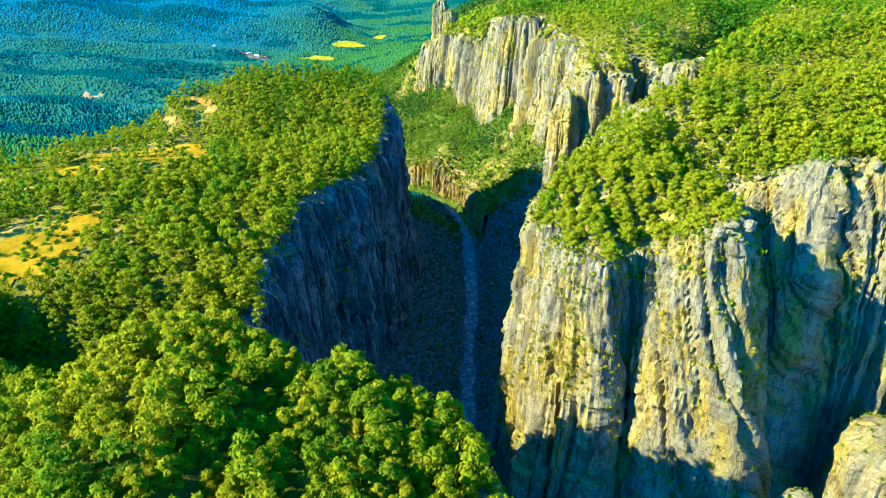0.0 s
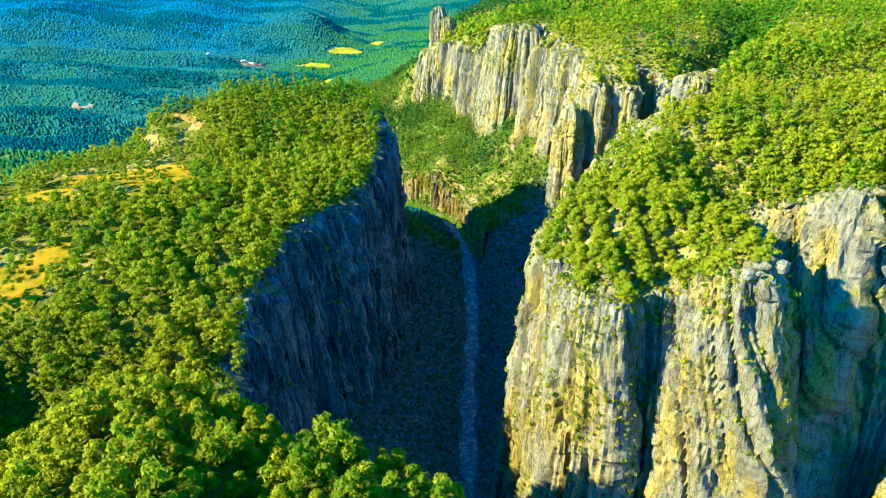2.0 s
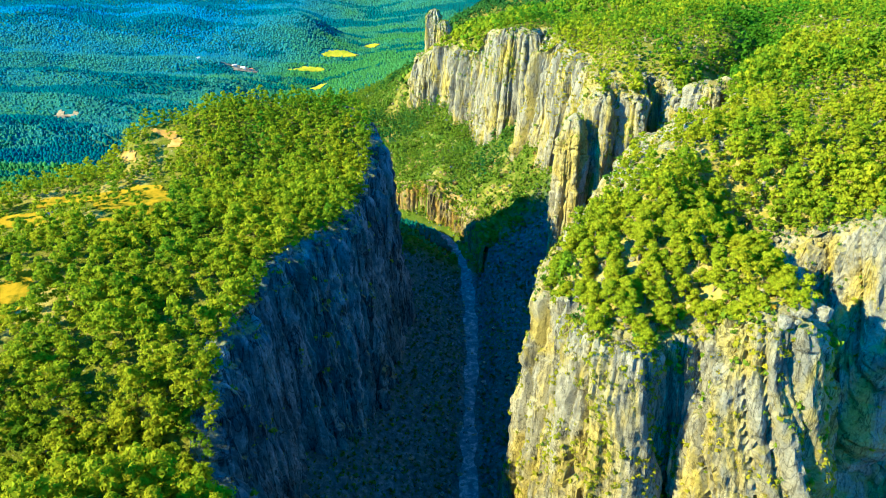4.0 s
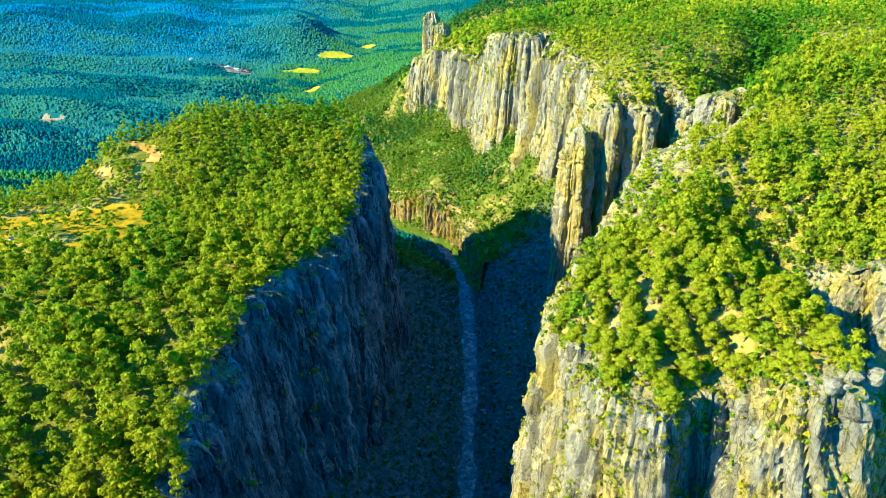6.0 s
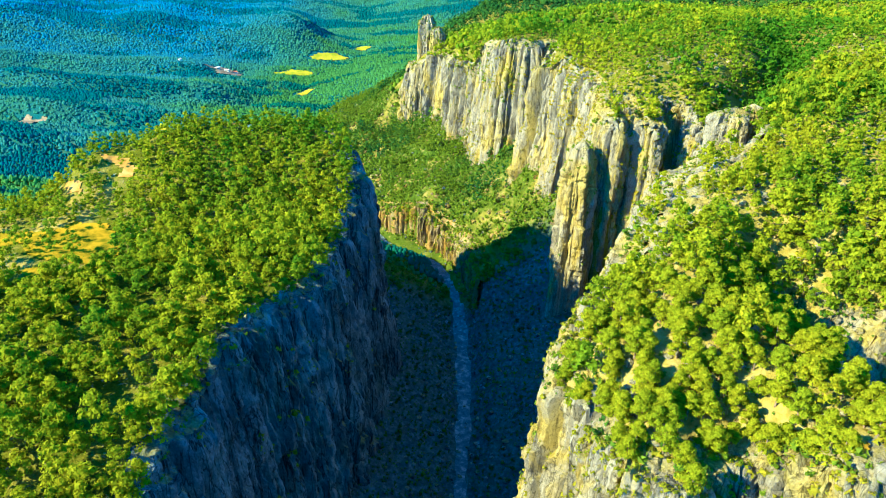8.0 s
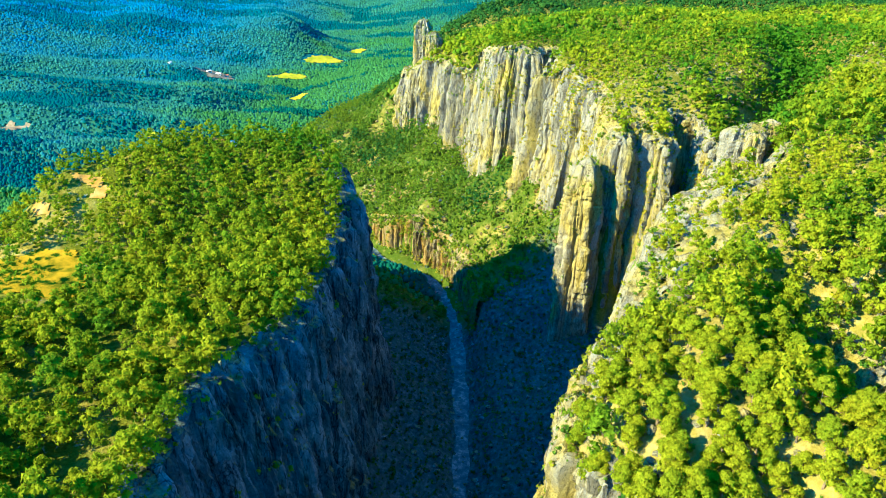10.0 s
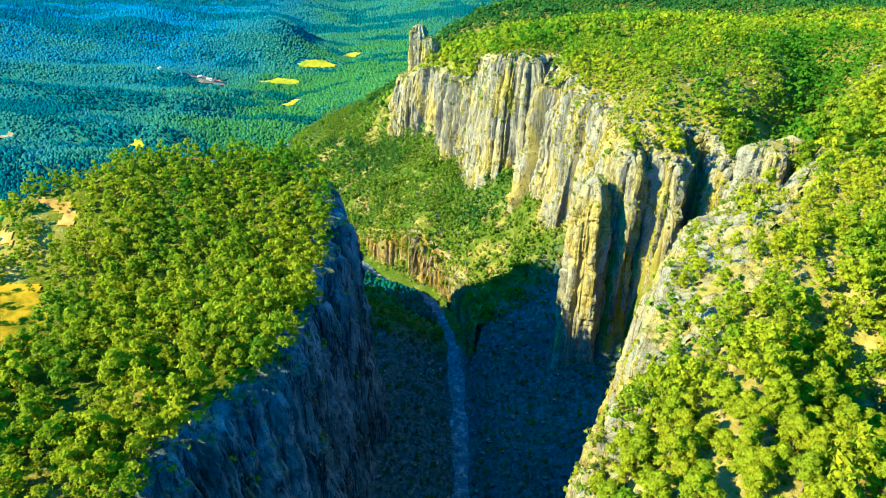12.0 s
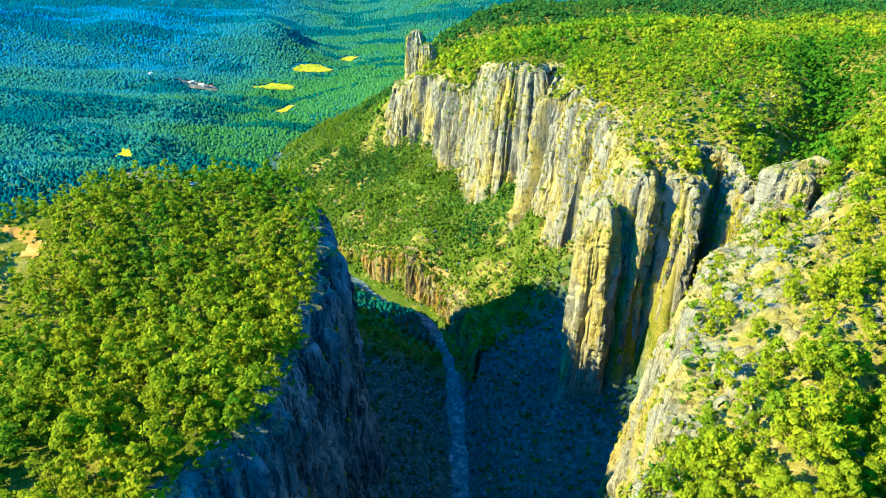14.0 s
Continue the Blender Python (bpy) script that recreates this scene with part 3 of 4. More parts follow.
# ---- river and patches that lie on the ground ----
def draped(name, poly, material, label, category, lift=0.25, step=3.0, wobble=4.0, seed=1, kind="structure", rough=0.0):
    """A patch with an uneven outline laid on the ground."""
    pa = np.array(poly, float)
    lo, hi = pa.min(0) - wobble, pa.max(0) + wobble
    xs, ys = np.arange(lo[0], hi[0] + step, step), np.arange(lo[1], hi[1] + step, step)
    X, Y = np.meshgrid(xs, ys, indexing="ij")
    keep = (inside(poly, X, Y) + wobble * fbm(X / 14, Y / 14, seed=seed) + 0.6 * wobble * vnoise(X / 4, Y / 4, seed=seed + 200)) > 0
    f = grid_faces(len(xs), len(ys))
    f = f[keep.reshape(-1)[f].all(1)]
    used, inv = np.unique(f, return_inverse=True)
    V = np.stack([X, Y, on_ground(X, Y) + lift + rough * crags(X / 7, Y / 7, octaves=3, seed=seed)], -1).reshape(-1, 3)[used]
    return tagged(sheet(name, V, inv.reshape(-1, 4), material), label, category, kind=kind)


rp, rs = rounded(RIVER, 4.0, 3)
rp, rs = rp[rp[:, 1] < 1190], rs[rp[:, 1] < 1190]
rt = np.gradient(rp, axis=0)
rt /= np.hypot(*rt.T)[:, None]
rn = np.stack([-rt[:, 1], rt[:, 0]], 1)
wide = (5.0 + 2.2 * vnoise(rs / 22, 0.0, seed=2) + 1.2 * vnoise(rs / 8, 0.0, seed=3)) * np.interp(rp[:, 1], [700, 760, 1000], [1.0, 0.75, 0.40])
across = np.linspace(-1, 1, 7)
RV = np.stack([rp[:, 0:1] + rn[:, 0:1] * wide[:, None] * across, rp[:, 1:2] + rn[:, 1:2] * wide[:, None] * across, np.zeros((len(rp), 7)) + 1.1], -1)
river = sheet("river", RV.reshape(-1, 3), grid_faces(len(rp), 7)[:, ::-1], WATER)
tagged(river, "shallow grey-blue river over pale gravel on the canyon floor", "river", kind="structure")

CLEARINGS = [
    [(-275, 408), (-252, 426), (-229, 426), (-206, 404), (-203, 391), (-235, 406), (-262, 400)],
    [(-246, 447), (-223, 456), (-200, 455), (-195, 437), (-214, 435), (-238, 432)],
    [(-202, 437), (-192, 462), (-167, 460), (-152, 428), (-149, 402), (-170, 411), (-190, 417)],
    [(-232, 304), (-212, 318), (-196, 344), (-186, 342), (-180, 312), (-179, 286), (-200, 276), (-232, 266)],
    [(-188, 404), (-176, 410), (-171, 397), (-181, 392)],
    [(-192, 336), (-186, 338), (-182, 328), (-189, 325)],
    [(-193, 511), (-179, 511), (-166, 503), (-170, 494), (-181, 493), (-179, 501), (-188, 504)],
    [(-211, 500), (-198, 493), (-196, 484), (-204, 486)],
    [(-140, 550), (-120, 560), (-112, 555), (-126, 546)],
    [(-224, 418), (-207, 411), (-203, 400), (-217, 404)],
]
for k, poly in enumerate(CLEARINGS):
    draped("meadow", poly, GRASS if k < 6 else EARTH, "dry golden grass clearing among the pines" if k < 6 else "bare orange earth between the pines", "clearing", 0.55 if k < 9 else 0.8, 1.4, 4.0 if k < 4 else 2.0, 30 + k)
FLANK = [(84, 372), (100, 400), (113, 430), (126, 455), (145, 472), (160, 490), (172, 512), (190, 524), (208, 532), (216, 520), (198, 496), (178, 470), (158, 446), (138, 416), (118, 386), (100, 366)]
draped("bare_rock", FLANK, ROCK, "pale weathered limestone pavement along the edge of the plateau", "bare rock", 0.5, 1.1, 7.0, 45, rough=2.4)
FIELDS = [
    [(-296, 1412), (-262, 1392), (-222, 1412), (-226, 1436), (-270, 1446)],
    [(-248, 1530), (-190, 1530), (-168, 1556), (-200, 1580), (-240, 1566)],
    [(-380, 1033), (-367, 1029), (-360, 1035), (-372, 1041)],
    [(-232, 1274), (-216, 1268), (-204, 1296), (-216, 1312)],
    [(-172, 1640), (-142, 1630), (-134, 1670), (-154, 1684)],
]
for k, poly in enumerate(FIELDS):
    draped("field", poly, FIELD, "bright yellow ripe field on the valley floor", "field", 1.2, 1.3, 6.0, 50 + k)
BARE = [
    [(-412, 1372), (-378, 1352), (-345, 1370), (-350, 1408), (-392, 1402)],
    [(-570, 1030), (-540, 1020), (-530, 1048), (-560, 1056)],
    [(-470, 1380), (-446, 1372), (-440, 1386), (-462, 1392)],
    [(-350, 960), (-320, 950), (-300, 985), (-335, 990)],
]
for k, poly in enumerate(BARE):
    draped("bare_ground", poly, SCAR, "pale bare earth cut out of the valley forest", "bare earth", 1.2, 1.3, 7.0, 70 + k)


# ---- trees and scrub ----
def ico(level):
    bm = bmesh.new()
    bmesh.ops.create_icosphere(bm, subdivisions=level, radius=1.0)
    v = np.array([q.co[:] for q in bm.verts])
    f = np.array([[q.index for q in t.verts] for t in bm.faces])
    bm.free()
    return v, f


ICO = {k: ico(k) for k in (1, 2)}


def puff(rng, centre, size, level, leaves, leaf, shrink=0.50):
    """A clump of foliage: a rough core with loose tufts of leaves round it."""
    v, f = ICO[level]
    v = v * (shrink * (1 + 0.28 * (rng.rand(len(v), 1) - 0.5) * 2)) * size + centre
    if not leaves:
        return [v], [f]
    n = rng.normal(size=(leaves, 3))
    n /= np.linalg.norm(n, axis=1)[:, None]
    n[:, 2] = np.abs(n[:, 2]) * 0.9 + n[:, 2] * 0.1
    c = centre + n * size * rng.uniform(0.60, 1.20, (leaves, 1))
    a = rng.normal(size=(leaves, 3))
    a -= n * (a * n).sum(1)[:, None] * 0.7
    a /= np.linalg.norm(a, axis=1)[:, None]
    b = np.cross(n, a) + 0.35 * rng.normal(size=(leaves, 3))
    l = leaf * rng.uniform(0.6, 1.3, (leaves, 1))
    t = np.stack([c + a * l, c - a * l * 0.5 + b * l * 0.8, c - a * l * 0.5 - b * l * 0.8], 1).reshape(-1, 3)
    return [v, t], [f, np.arange(leaves * 3).reshape(-1, 3)]


def joined(vs, fs):
    """One mesh from pieces."""
    n, faces = 0, []
    for v, f in zip(vs, fs):
        faces.append(f + n)
        n += len(v)
    return np.vstack(vs), np.vstack(faces)


def pine_crown(seed, puffs, level, leaves, leaf, full=1.0):
    """Irregular crown of a red pine, about 6 m wide, its base 2.2 m over the ground."""
    rng = np.random.RandomState(seed)
    vs, fs = [], []
    flat = rng.uniform(0.80, 1.15)
    for k in range(puffs):
        h = k / max(1, puffs - 1)
        r = (2.15 * math.sqrt(max(0.0, 1 - (h * 1.15 - 0.25) ** 2))) * (0.50 + 0.75 * rng.rand())
        a = k * 2.4 + rng.uniform(-0.5, 0.5)
        r *= 1 - 0.45 * h
        c = np.array([math.cos(a) * r, math.sin(a) * r, (2.7 + 5.4 * h) * flat])
        if k == puffs - 1:
            c[:2] *= 0.2
        w = full * rng.uniform(1.0, 1.75) * (8 / puffs) ** 0.42 * (1 - 0.25 * h)
        v, f = puff(rng, c, np.array([w, w, w * rng.uniform(0.62, 0.85)]), level, leaves, leaf)
        vs += v
        fs += f
    return joined(vs, fs)


def bush_crown(seed, puffs, level, leaves, leaf):
    rng = np.random.RandomState(seed)
    vs, fs = [], []
    for k in range(puffs):
        a = rng.uniform(0, 6.3)
        r = rng.uniform(0.2, 1.1) if puffs > 1 else 0
        w = rng.uniform(0.9, 1.4)
        v, f = puff(rng, np.array([math.cos(a) * r, math.sin(a) * r, rng.uniform(0.6, 1.3)]), np.array([w, w, w * 0.85]), level, leaves, leaf)
        vs += v
        fs += f
    return joined(vs, fs)


def tuft_crown(seed):
    """A tuft of grass and leaves rooted in a joint of the rock."""
    rng = np.random.RandomState(seed)
    v, f = puff(rng, np.array([0, 0, 0.5]), np.array([1.0, 1.0, 0.8]), 1, 11, 0.75)
    return v[1], f[1]


def far_crown(seed):
    """A distant pine: an uneven pointed crown."""
    rng = np.random.RandomState(seed)
    k = 5
    a = np.arange(k) / k * 2 * math.pi + rng.uniform(-0.3, 0.3, k)
    r = rng.uniform(2.0, 3.2, k)
    low = np.stack([np.cos(a) * r, np.sin(a) * r, rng.uniform(0.8, 2.4, k)], 1)
    mid = np.stack([np.cos(a + 0.5) * r * 0.75, np.sin(a + 0.5) * r * 0.75, rng.uniform(3.0, 4.6, k)], 1)
    v = np.vstack([low, mid, [[0.3, 0.2, rng.uniform(5.6, 7.5)]]])
    f = []
    for i in range(k):
        j = (i + 1) % k
        f += [(i, j, k + i), (j, k + j, k + i), (k + i, k + j, 2 * k)]
    return v, np.array(f)


def hill_crown(seed):
    """A pine seen from kilometres away: a low uneven cone."""
    rng = np.random.RandomState(seed)
    k = 5
    a = np.arange(k) / k * 2 * math.pi + rng.uniform(-0.4, 0.4, k)
    r = rng.uniform(2.2, 3.6, k)
    v = np.vstack([np.stack([np.cos(a) * r, np.sin(a) * r, rng.uniform(0.5, 2.6, k)], 1), [[0.2, 0.1, rng.uniform(4.6, 6.4)]]])
    return v, np.array([(i, (i + 1) % k, k) for i in range(k)])


def scatter(x0, x1, y0, y1, step, seed):
    rng = np.random.RandomState(seed)
    x, y = np.meshgrid(np.arange(x0, x1, step), np.arange(y0, y1, step), indexing="ij")
    x = x + rng.uniform(-0.48, 0.48, x.shape) * step
    y = y + rng.uniform(-0.48, 0.48, y.shape) * step
    return x.ravel(), y.ravel(), rng


def wood(name, kinds, x, y, z, size, tint, material, label, category, rng, soft=True):
    """Many plants in one mesh."""
    pick = rng.randint(0, len(kinds), len(x))
    turn = rng.uniform(0, 2 * math.pi, len(x))
    tall = rng.uniform(0.85, 1.2, len(x))
    vs, fs, ts, n = [], [], [], 0
    for k, (v, f) in enumerate(kinds):
        i = np.where(pick == k)[0]
        if not len(i):
            continue
        c, s = np.cos(turn[i])[:, None], np.sin(turn[i])[:, None]
        sz = size[i][:, None]
        X = (v[None, :, 0] * c - v[None, :, 1] * s) * sz + x[i][:, None]
        Y = (v[None, :, 0] * s + v[None, :, 1] * c) * sz + y[i][:, None]
        Z = v[None, :, 2] * sz * tall[i][:, None] + z[i][:, None]
        vs.append(np.stack([X, Y, Z], -1).reshape(-1, 3))
        fs.append((f[None] + (np.arange(len(i)) * len(v))[:, None, None]).reshape(-1, 3) + n)
        ts.append(np.repeat(tint[i], len(v)))
        n += len(i) * len(v)
    ob = sheet(name, np.vstack(vs), np.vstack(fs), material, soft, attr=np.concatenate(ts))
    return tagged(ob, label, category, kind="stuff")


def in_clearing(x, y, grow=0.0):
    free = np.zeros(np.shape(x), bool)
    for k, poly in enumerate(CLEARINGS):
        edge = (0.0 if k < 6 else -2.5) - grow
        free |= inside(poly, x, y) + 3 * fbm(x / 14, y / 14, seed=30 + k) > edge
        free |= ((inside(poly, x, y + 6) > edge) & (k < 8)) | ((inside(poly, x, y + 12) > edge) & (k < 6))
    return free


def tints(x, y, rng, bias=0.0):
    t = 0.5 + 0.30 * fbm(x / 30, y / 30, seed=77) + 0.36 * fbm(x / 110, y / 110, seed=78) + rng.normal(0, 0.11, len(x)) + bias
    t = np.clip(t, 0, 0.92)
    return np.where(rng.rand(len(x)) < 0.005, 1.0, t)


MID_PINES = [pine_crown(100 + k, 9, 1, 38, 0.40) for k in range(8)]
LIGHT_PINES = [pine_crown(200 + k, 6, 1, 24, 0.50) for k in range(7)]
SPARSE_PINES = [pine_crown(250 + k, 3, 1, 9, 0.72) for k in range(6)]
BUSHES = [bush_crown(300 + k, 2, 1, 13, 0.58) for k in range(6)]
SMALL_BUSHES = [bush_crown(320 + k, 1, 1, 9, 0.55) for k in range(5)]
FAR_BUSHES = [bush_crown(350 + k, 1, 1, 9, 0.36) for k in range(6)]
TUFTS = [tuft_crown(340 + k) for k in range(6)]
HILL_PINES = [hill_crown(420 + k) for k in range(6)]
FAR_PINES = [far_crown(400 + k) for k in range(6)]

# single pines on the knoll below the start and on the sunlit buttress
def trunk_mesh(seed):
    rng = random.Random(seed)
    bm = bmesh.new()
    rings, last = 6, None
    for k in range(rings):
        h = k / (rings - 1)
        cx, cy, r = 0.25 * math.sin(h * 3 + seed), 0.2 * math.cos(h * 2.3 + seed), 0.30 * (1 - 0.75 * h)
        ring = [bm.verts.new((cx + r * math.cos(a * math.pi / 3), cy + r * math.sin(a * math.pi / 3), -0.6 + 6.6 * h)) for a in range(6)]
        if last:
            for a in range(6):
                bm.faces.new((last[a], last[(a + 1) % 6], ring[(a + 1) % 6], ring[a]))
        last = ring
    for k in range(5):
        a, h = k * 2.4 + rng.random(), 2.4 + 0.6 * k
        tip = Vector((math.cos(a) * 1.7, math.sin(a) * 1.7, h + 1.0))
        foot = Vector((0.05, 0.05, h))
        sidev = Vector((-math.sin(a), math.cos(a), 0)) * 0.09
        q = [bm.verts.new(w) for w in (foot + sidev, foot - sidev, foot + Vector((0, 0, 0.16)), tip)]
        for t in ((0, 1, 3), (1, 2, 3), (2, 0, 3)):
            bm.faces.new([q[i] for i in t])
    me = bpy.data.meshes.new("trunk")
    bm.to_mesh(me)
    bm.free()
    me.materials.append(BARK)
    return me


def pine_tree(seed, tint):
    root = new("pine_tree")
    v, f = pine_crown(500 + seed, 15, 1, 180, 0.27, 1.2)
    crown = sheet("crown", v, f, PINE, True, root, np.full(len(v), tint))
    trunk = new("trunk", trunk_mesh(seed))
    trunk.parent = root
    return tagged(root, "red pine with a rounded clumpy yellow-green crown", "tree", "pines over the canyon")


KNOLL_PINES = [pine_tree(k, 0.60 + 0.045 * k) for k in range(8)]
SPUR_PINES = [pine_tree(k + 8, 0.38 + 0.04 * k) for k in range(8)]


KNOLL = (-92, 26, 112, 214)
SPUR = (30, 142, 236, 335)
REST = {}


def within(box, x, y):
    return (x > box[0]) & (x < box[1]) & (y > box[2]) & (y < box[3])


def single_pines(key, originals, box, step, seed, most, height, ok):
    """Pines as things of their own; those past the count are kept for the wood round them."""
    x, y, rng = scatter(*box, step, seed)
    keep = ok(x, y) & within(box, x, y) & (rng.rand(len(x)) < 0.94)
    order = rng.permutation(int(keep.sum()))
    x, y = x[keep][order], y[keep][order]
    z = height(x, y)
    for k in range(min(most, len(x))):
        m = pose(x[k], y[k], z[k] - 0.3, 0, 0, rng.uniform(0, 360))
        first = originals[k % len(originals)]
        made = first if k < len(originals) else copy_thing(first, m)
        made.matrix_world = m
        size = rng.uniform(0.95, 1.45) if key == "east" else rng.uniform(0.80, 1.30)
        made.scale = (size, size, size * rng.uniform(0.9, 1.15))
    REST[key] = (x[most:], y[most:])


single_pines("east", SPUR_PINES, SPUR, 6.0, 6, 140, east_height, lambda x, y: inside(EAST_LAND, x, y) > 2.2)
single_pines("west", KNOLL_PINES, KNOLL, 5.2, 5, 160, west_height, lambda x, y: west_edge(x, y) > 1.0)

# the wood on the mesa and the knoll
x, y, rng = scatter(-420, 45, 100, 640, 4.7, 11)
ok = (west_edge(x, y) > 0.0) & (north_edge(x, y) > -70) & (x > -0.70 * (0.883 * y + 70) - 20) & ~within(KNOLL, x, y) & ~(in_clearing(x, y) & (hash01(np.floor(x), np.floor(y), np.zeros_like(x), 7) < np.where(x < -150, 0.80, 0.9)))
sparse = smooth(-150, -185, x) * smooth(240, 280, y) * smooth(480, 440, y)
band_of_meadow = smooth(-146, -158, x) * smooth(385, 398, y) * smooth(466, 452, y)
ok &= rng.rand(len(x)) < np.interp(y, [380, 500], [0.52, 0.92]) - 0.08 * sparse - 0.08 * band_of_meadow
x, y = np.concatenate([x[ok], REST["west"][0]]), np.concatenate([y[ok], REST["west"][1]])
z, tn = np.maximum(west_height(x, y), valley(x, y)), (tints(x, y, rng, -0.05) + 0.10 * smooth(420, 330, y) - 0.13 * smooth(-90, -160, x)).clip(0, 0.93)
size = (1.0 + 0.85 * rng.rand(len(x)) ** 1.2) * (1 - 0.1 * smooth(-150, -190, x)) * 1.08 * (1 - 0.30 * smooth(400, 520, y))
size = size * (1 - 0.2 * smooth(-146, -158, x) * smooth(380, 395, y) * smooth(484, 468, y))
near = (y < 400) & (x > -200)
wood("mesa_pine_wood", MID_PINES, x[near], y[near], z[near], size[near], tn[near], PINE, "dense sunlit pine wood covering the mesa top", "pine wood", rng)
far = ~near
wood("mesa_pine_wood", LIGHT_PINES, x[far], y[far], z[far], size[far], tn[far], PINE, "pine wood on the far end of the mesa", "pine wood", rng)

# the wood behind the start of the flight
x, y, rng = scatter(-170, 40, -120, 112, 6.2, 20)
ok = (west_edge(x, y) > 1.0) & (rng.rand(len(x)) < 0.92)
x, y = x[ok], y[ok]
wood("knoll_pine_wood", LIGHT_PINES, x, y, west_height(x, y) - 0.2, rng.uniform(0.9, 1.5, len(x)), tints(x, y, rng), PINE, "sunlit pine wood on the back of the knoll", "pine wood", rng)

# the shaded hollow between the knoll and the mesa; shade is also put into the tint
x, y, rng = scatter(-230, -20, 196, 268, 3.9, 18)
ok = (west_edge(x, y) > 1.0) & (rng.rand(len(x)) < 0.8) & (x > -0.70 * (0.883 * y + 70) - 20)
x, y = x[ok], y[ok]
wood("hollow_pine_wood", LIGHT_PINES, x, y, west_height(x, y) - 0.2, rng.uniform(0.6, 1.15, len(x)), tints(x, y, rng, -0.15), PINE, "dense pine wood filling the hollow beside the knoll, tinted darker for its shade", "pine wood", rng)

# the wood on the eastern plateau, with rocks showing between
x, y, rng = scatter(0, 820, 195, 1330, 5.2, 12)
s_in = inside(EAST_LAND, x, y)
ok = (s_in > 2.5) & (x < 0.60 * y + 62) & ~within(SPUR, x, y) & (np.hypot(x - 178, y - 514) > 17)
bare = fbm(x / 22, y / 22, seed=91)
ok &= rng.rand(len(x)) < np.where(y < 420, 0.90, 0.84) * np.where(y > 800, 0.85, 1.0) - 0.06 * smooth(0.22, 0.5, bare)
ok &= (rng.rand(len(x)) < 0.32) | ((inside(FLANK, x, y) < -1) & ~((s_in < 12) & (y > 365) & (y < 545)))
x, y = np.concatenate([x[ok], REST["east"][0]]), np.concatenate([y[ok], REST["east"][1]])
z, tn = np.where(inside(EAST_LAND, x, y) < 12, east_height(x, y), on_ground(x, y)), (tints(x, y, rng, -0.02) + 0.17 * smooth(520, 430, y) - 0.24 * smooth(540, 640, y)).clip(0, 0.93) * (1 - 0.7 * smooth(1000, 1090, y))
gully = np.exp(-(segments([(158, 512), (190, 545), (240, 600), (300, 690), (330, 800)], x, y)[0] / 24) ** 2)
# the gully's shade is painted on as a darker tint
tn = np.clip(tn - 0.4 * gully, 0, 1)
size = (0.60 + 0.95 * rng.rand(len(x)) ** 1.4) * (1 + 0.4 * gully) * (1 + 0.5 * fbm(x / 40, y / 40, seed=97)) * (1 + 0.40 * smooth(400, 330, y) + 0.15 * smooth(620, 560, y))
near = (y < 430) & (x < 230)
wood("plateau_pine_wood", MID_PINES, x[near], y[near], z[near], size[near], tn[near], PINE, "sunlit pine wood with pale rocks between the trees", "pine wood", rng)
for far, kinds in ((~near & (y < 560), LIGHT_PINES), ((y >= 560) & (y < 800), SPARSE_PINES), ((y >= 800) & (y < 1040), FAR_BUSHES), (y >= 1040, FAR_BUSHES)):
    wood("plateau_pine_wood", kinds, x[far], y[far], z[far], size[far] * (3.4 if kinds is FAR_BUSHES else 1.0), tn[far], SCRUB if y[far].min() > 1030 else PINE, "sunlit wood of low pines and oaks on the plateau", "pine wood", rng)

x, y, rng = scatter(35, 300, 225, 470, 3.9, 16)
s_in = inside(EAST_LAND, x, y)
ok = (s_in > 1.5) & (x < 0.60 * y + 62) & (rng.rand(len(x)) < 0.82)
x, y = x[ok], y[ok]
wood("plateau_undergrowth", SMALL_BUSHES, x, y, east_height(x, y) - 0.1, rng.uniform(0.4, 1.25, len(x)), tints(x, y, rng), SCRUB, "low green undergrowth between the plateau trees", "scrub", rng)

# scrub on the canyon slopes
for low_y, high_y, gap, seed, thick in ((240, 600, 3.1, 13, 0.85), (600, 1160, 4.5, 23, 1.35)):
    x, y, rng = scatter(-230, 190, low_y, high_y, gap, seed)
    d, side = segments(RIVER, x, y)
    zz = land(x, y)
    ok = (d > 7) & (np.abs(zz - valley(x, y)) < 0.5) & (rng.rand(len(x)) < 0.98 - 0.35 * smooth(0.26, 0.5, fbm(x / 16, y / 16, seed=93)) - 0.35 * smooth(600, 650, y) * smooth(0.10, 0.30, fbm(x / 20, y / 20, seed=94))) & ((side < 0) | (y < 700) | (d < 40) & (y < 860))
    x, y, z = x[ok], y[ok], on_ground(x[ok], y[ok])
    big = rng.uniform(0.5, 1.2, len(x)) * np.where(rng.rand(len(x)) < 0.28, 1.8, 1.0) * thick
    # below y 600 a darker tint adds to the canyon shade
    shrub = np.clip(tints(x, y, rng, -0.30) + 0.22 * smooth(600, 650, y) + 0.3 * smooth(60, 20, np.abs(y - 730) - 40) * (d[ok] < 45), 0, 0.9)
    wood("canyon_scrub", BUSHES + SMALL_BUSHES + SMALL_BUSHES if high_y > 600 else SMALL_BUSHES, x, y, z - 0.2, big, shrub, SCRUB, "green scrub on the slopes of the canyon", "scrub", rng)

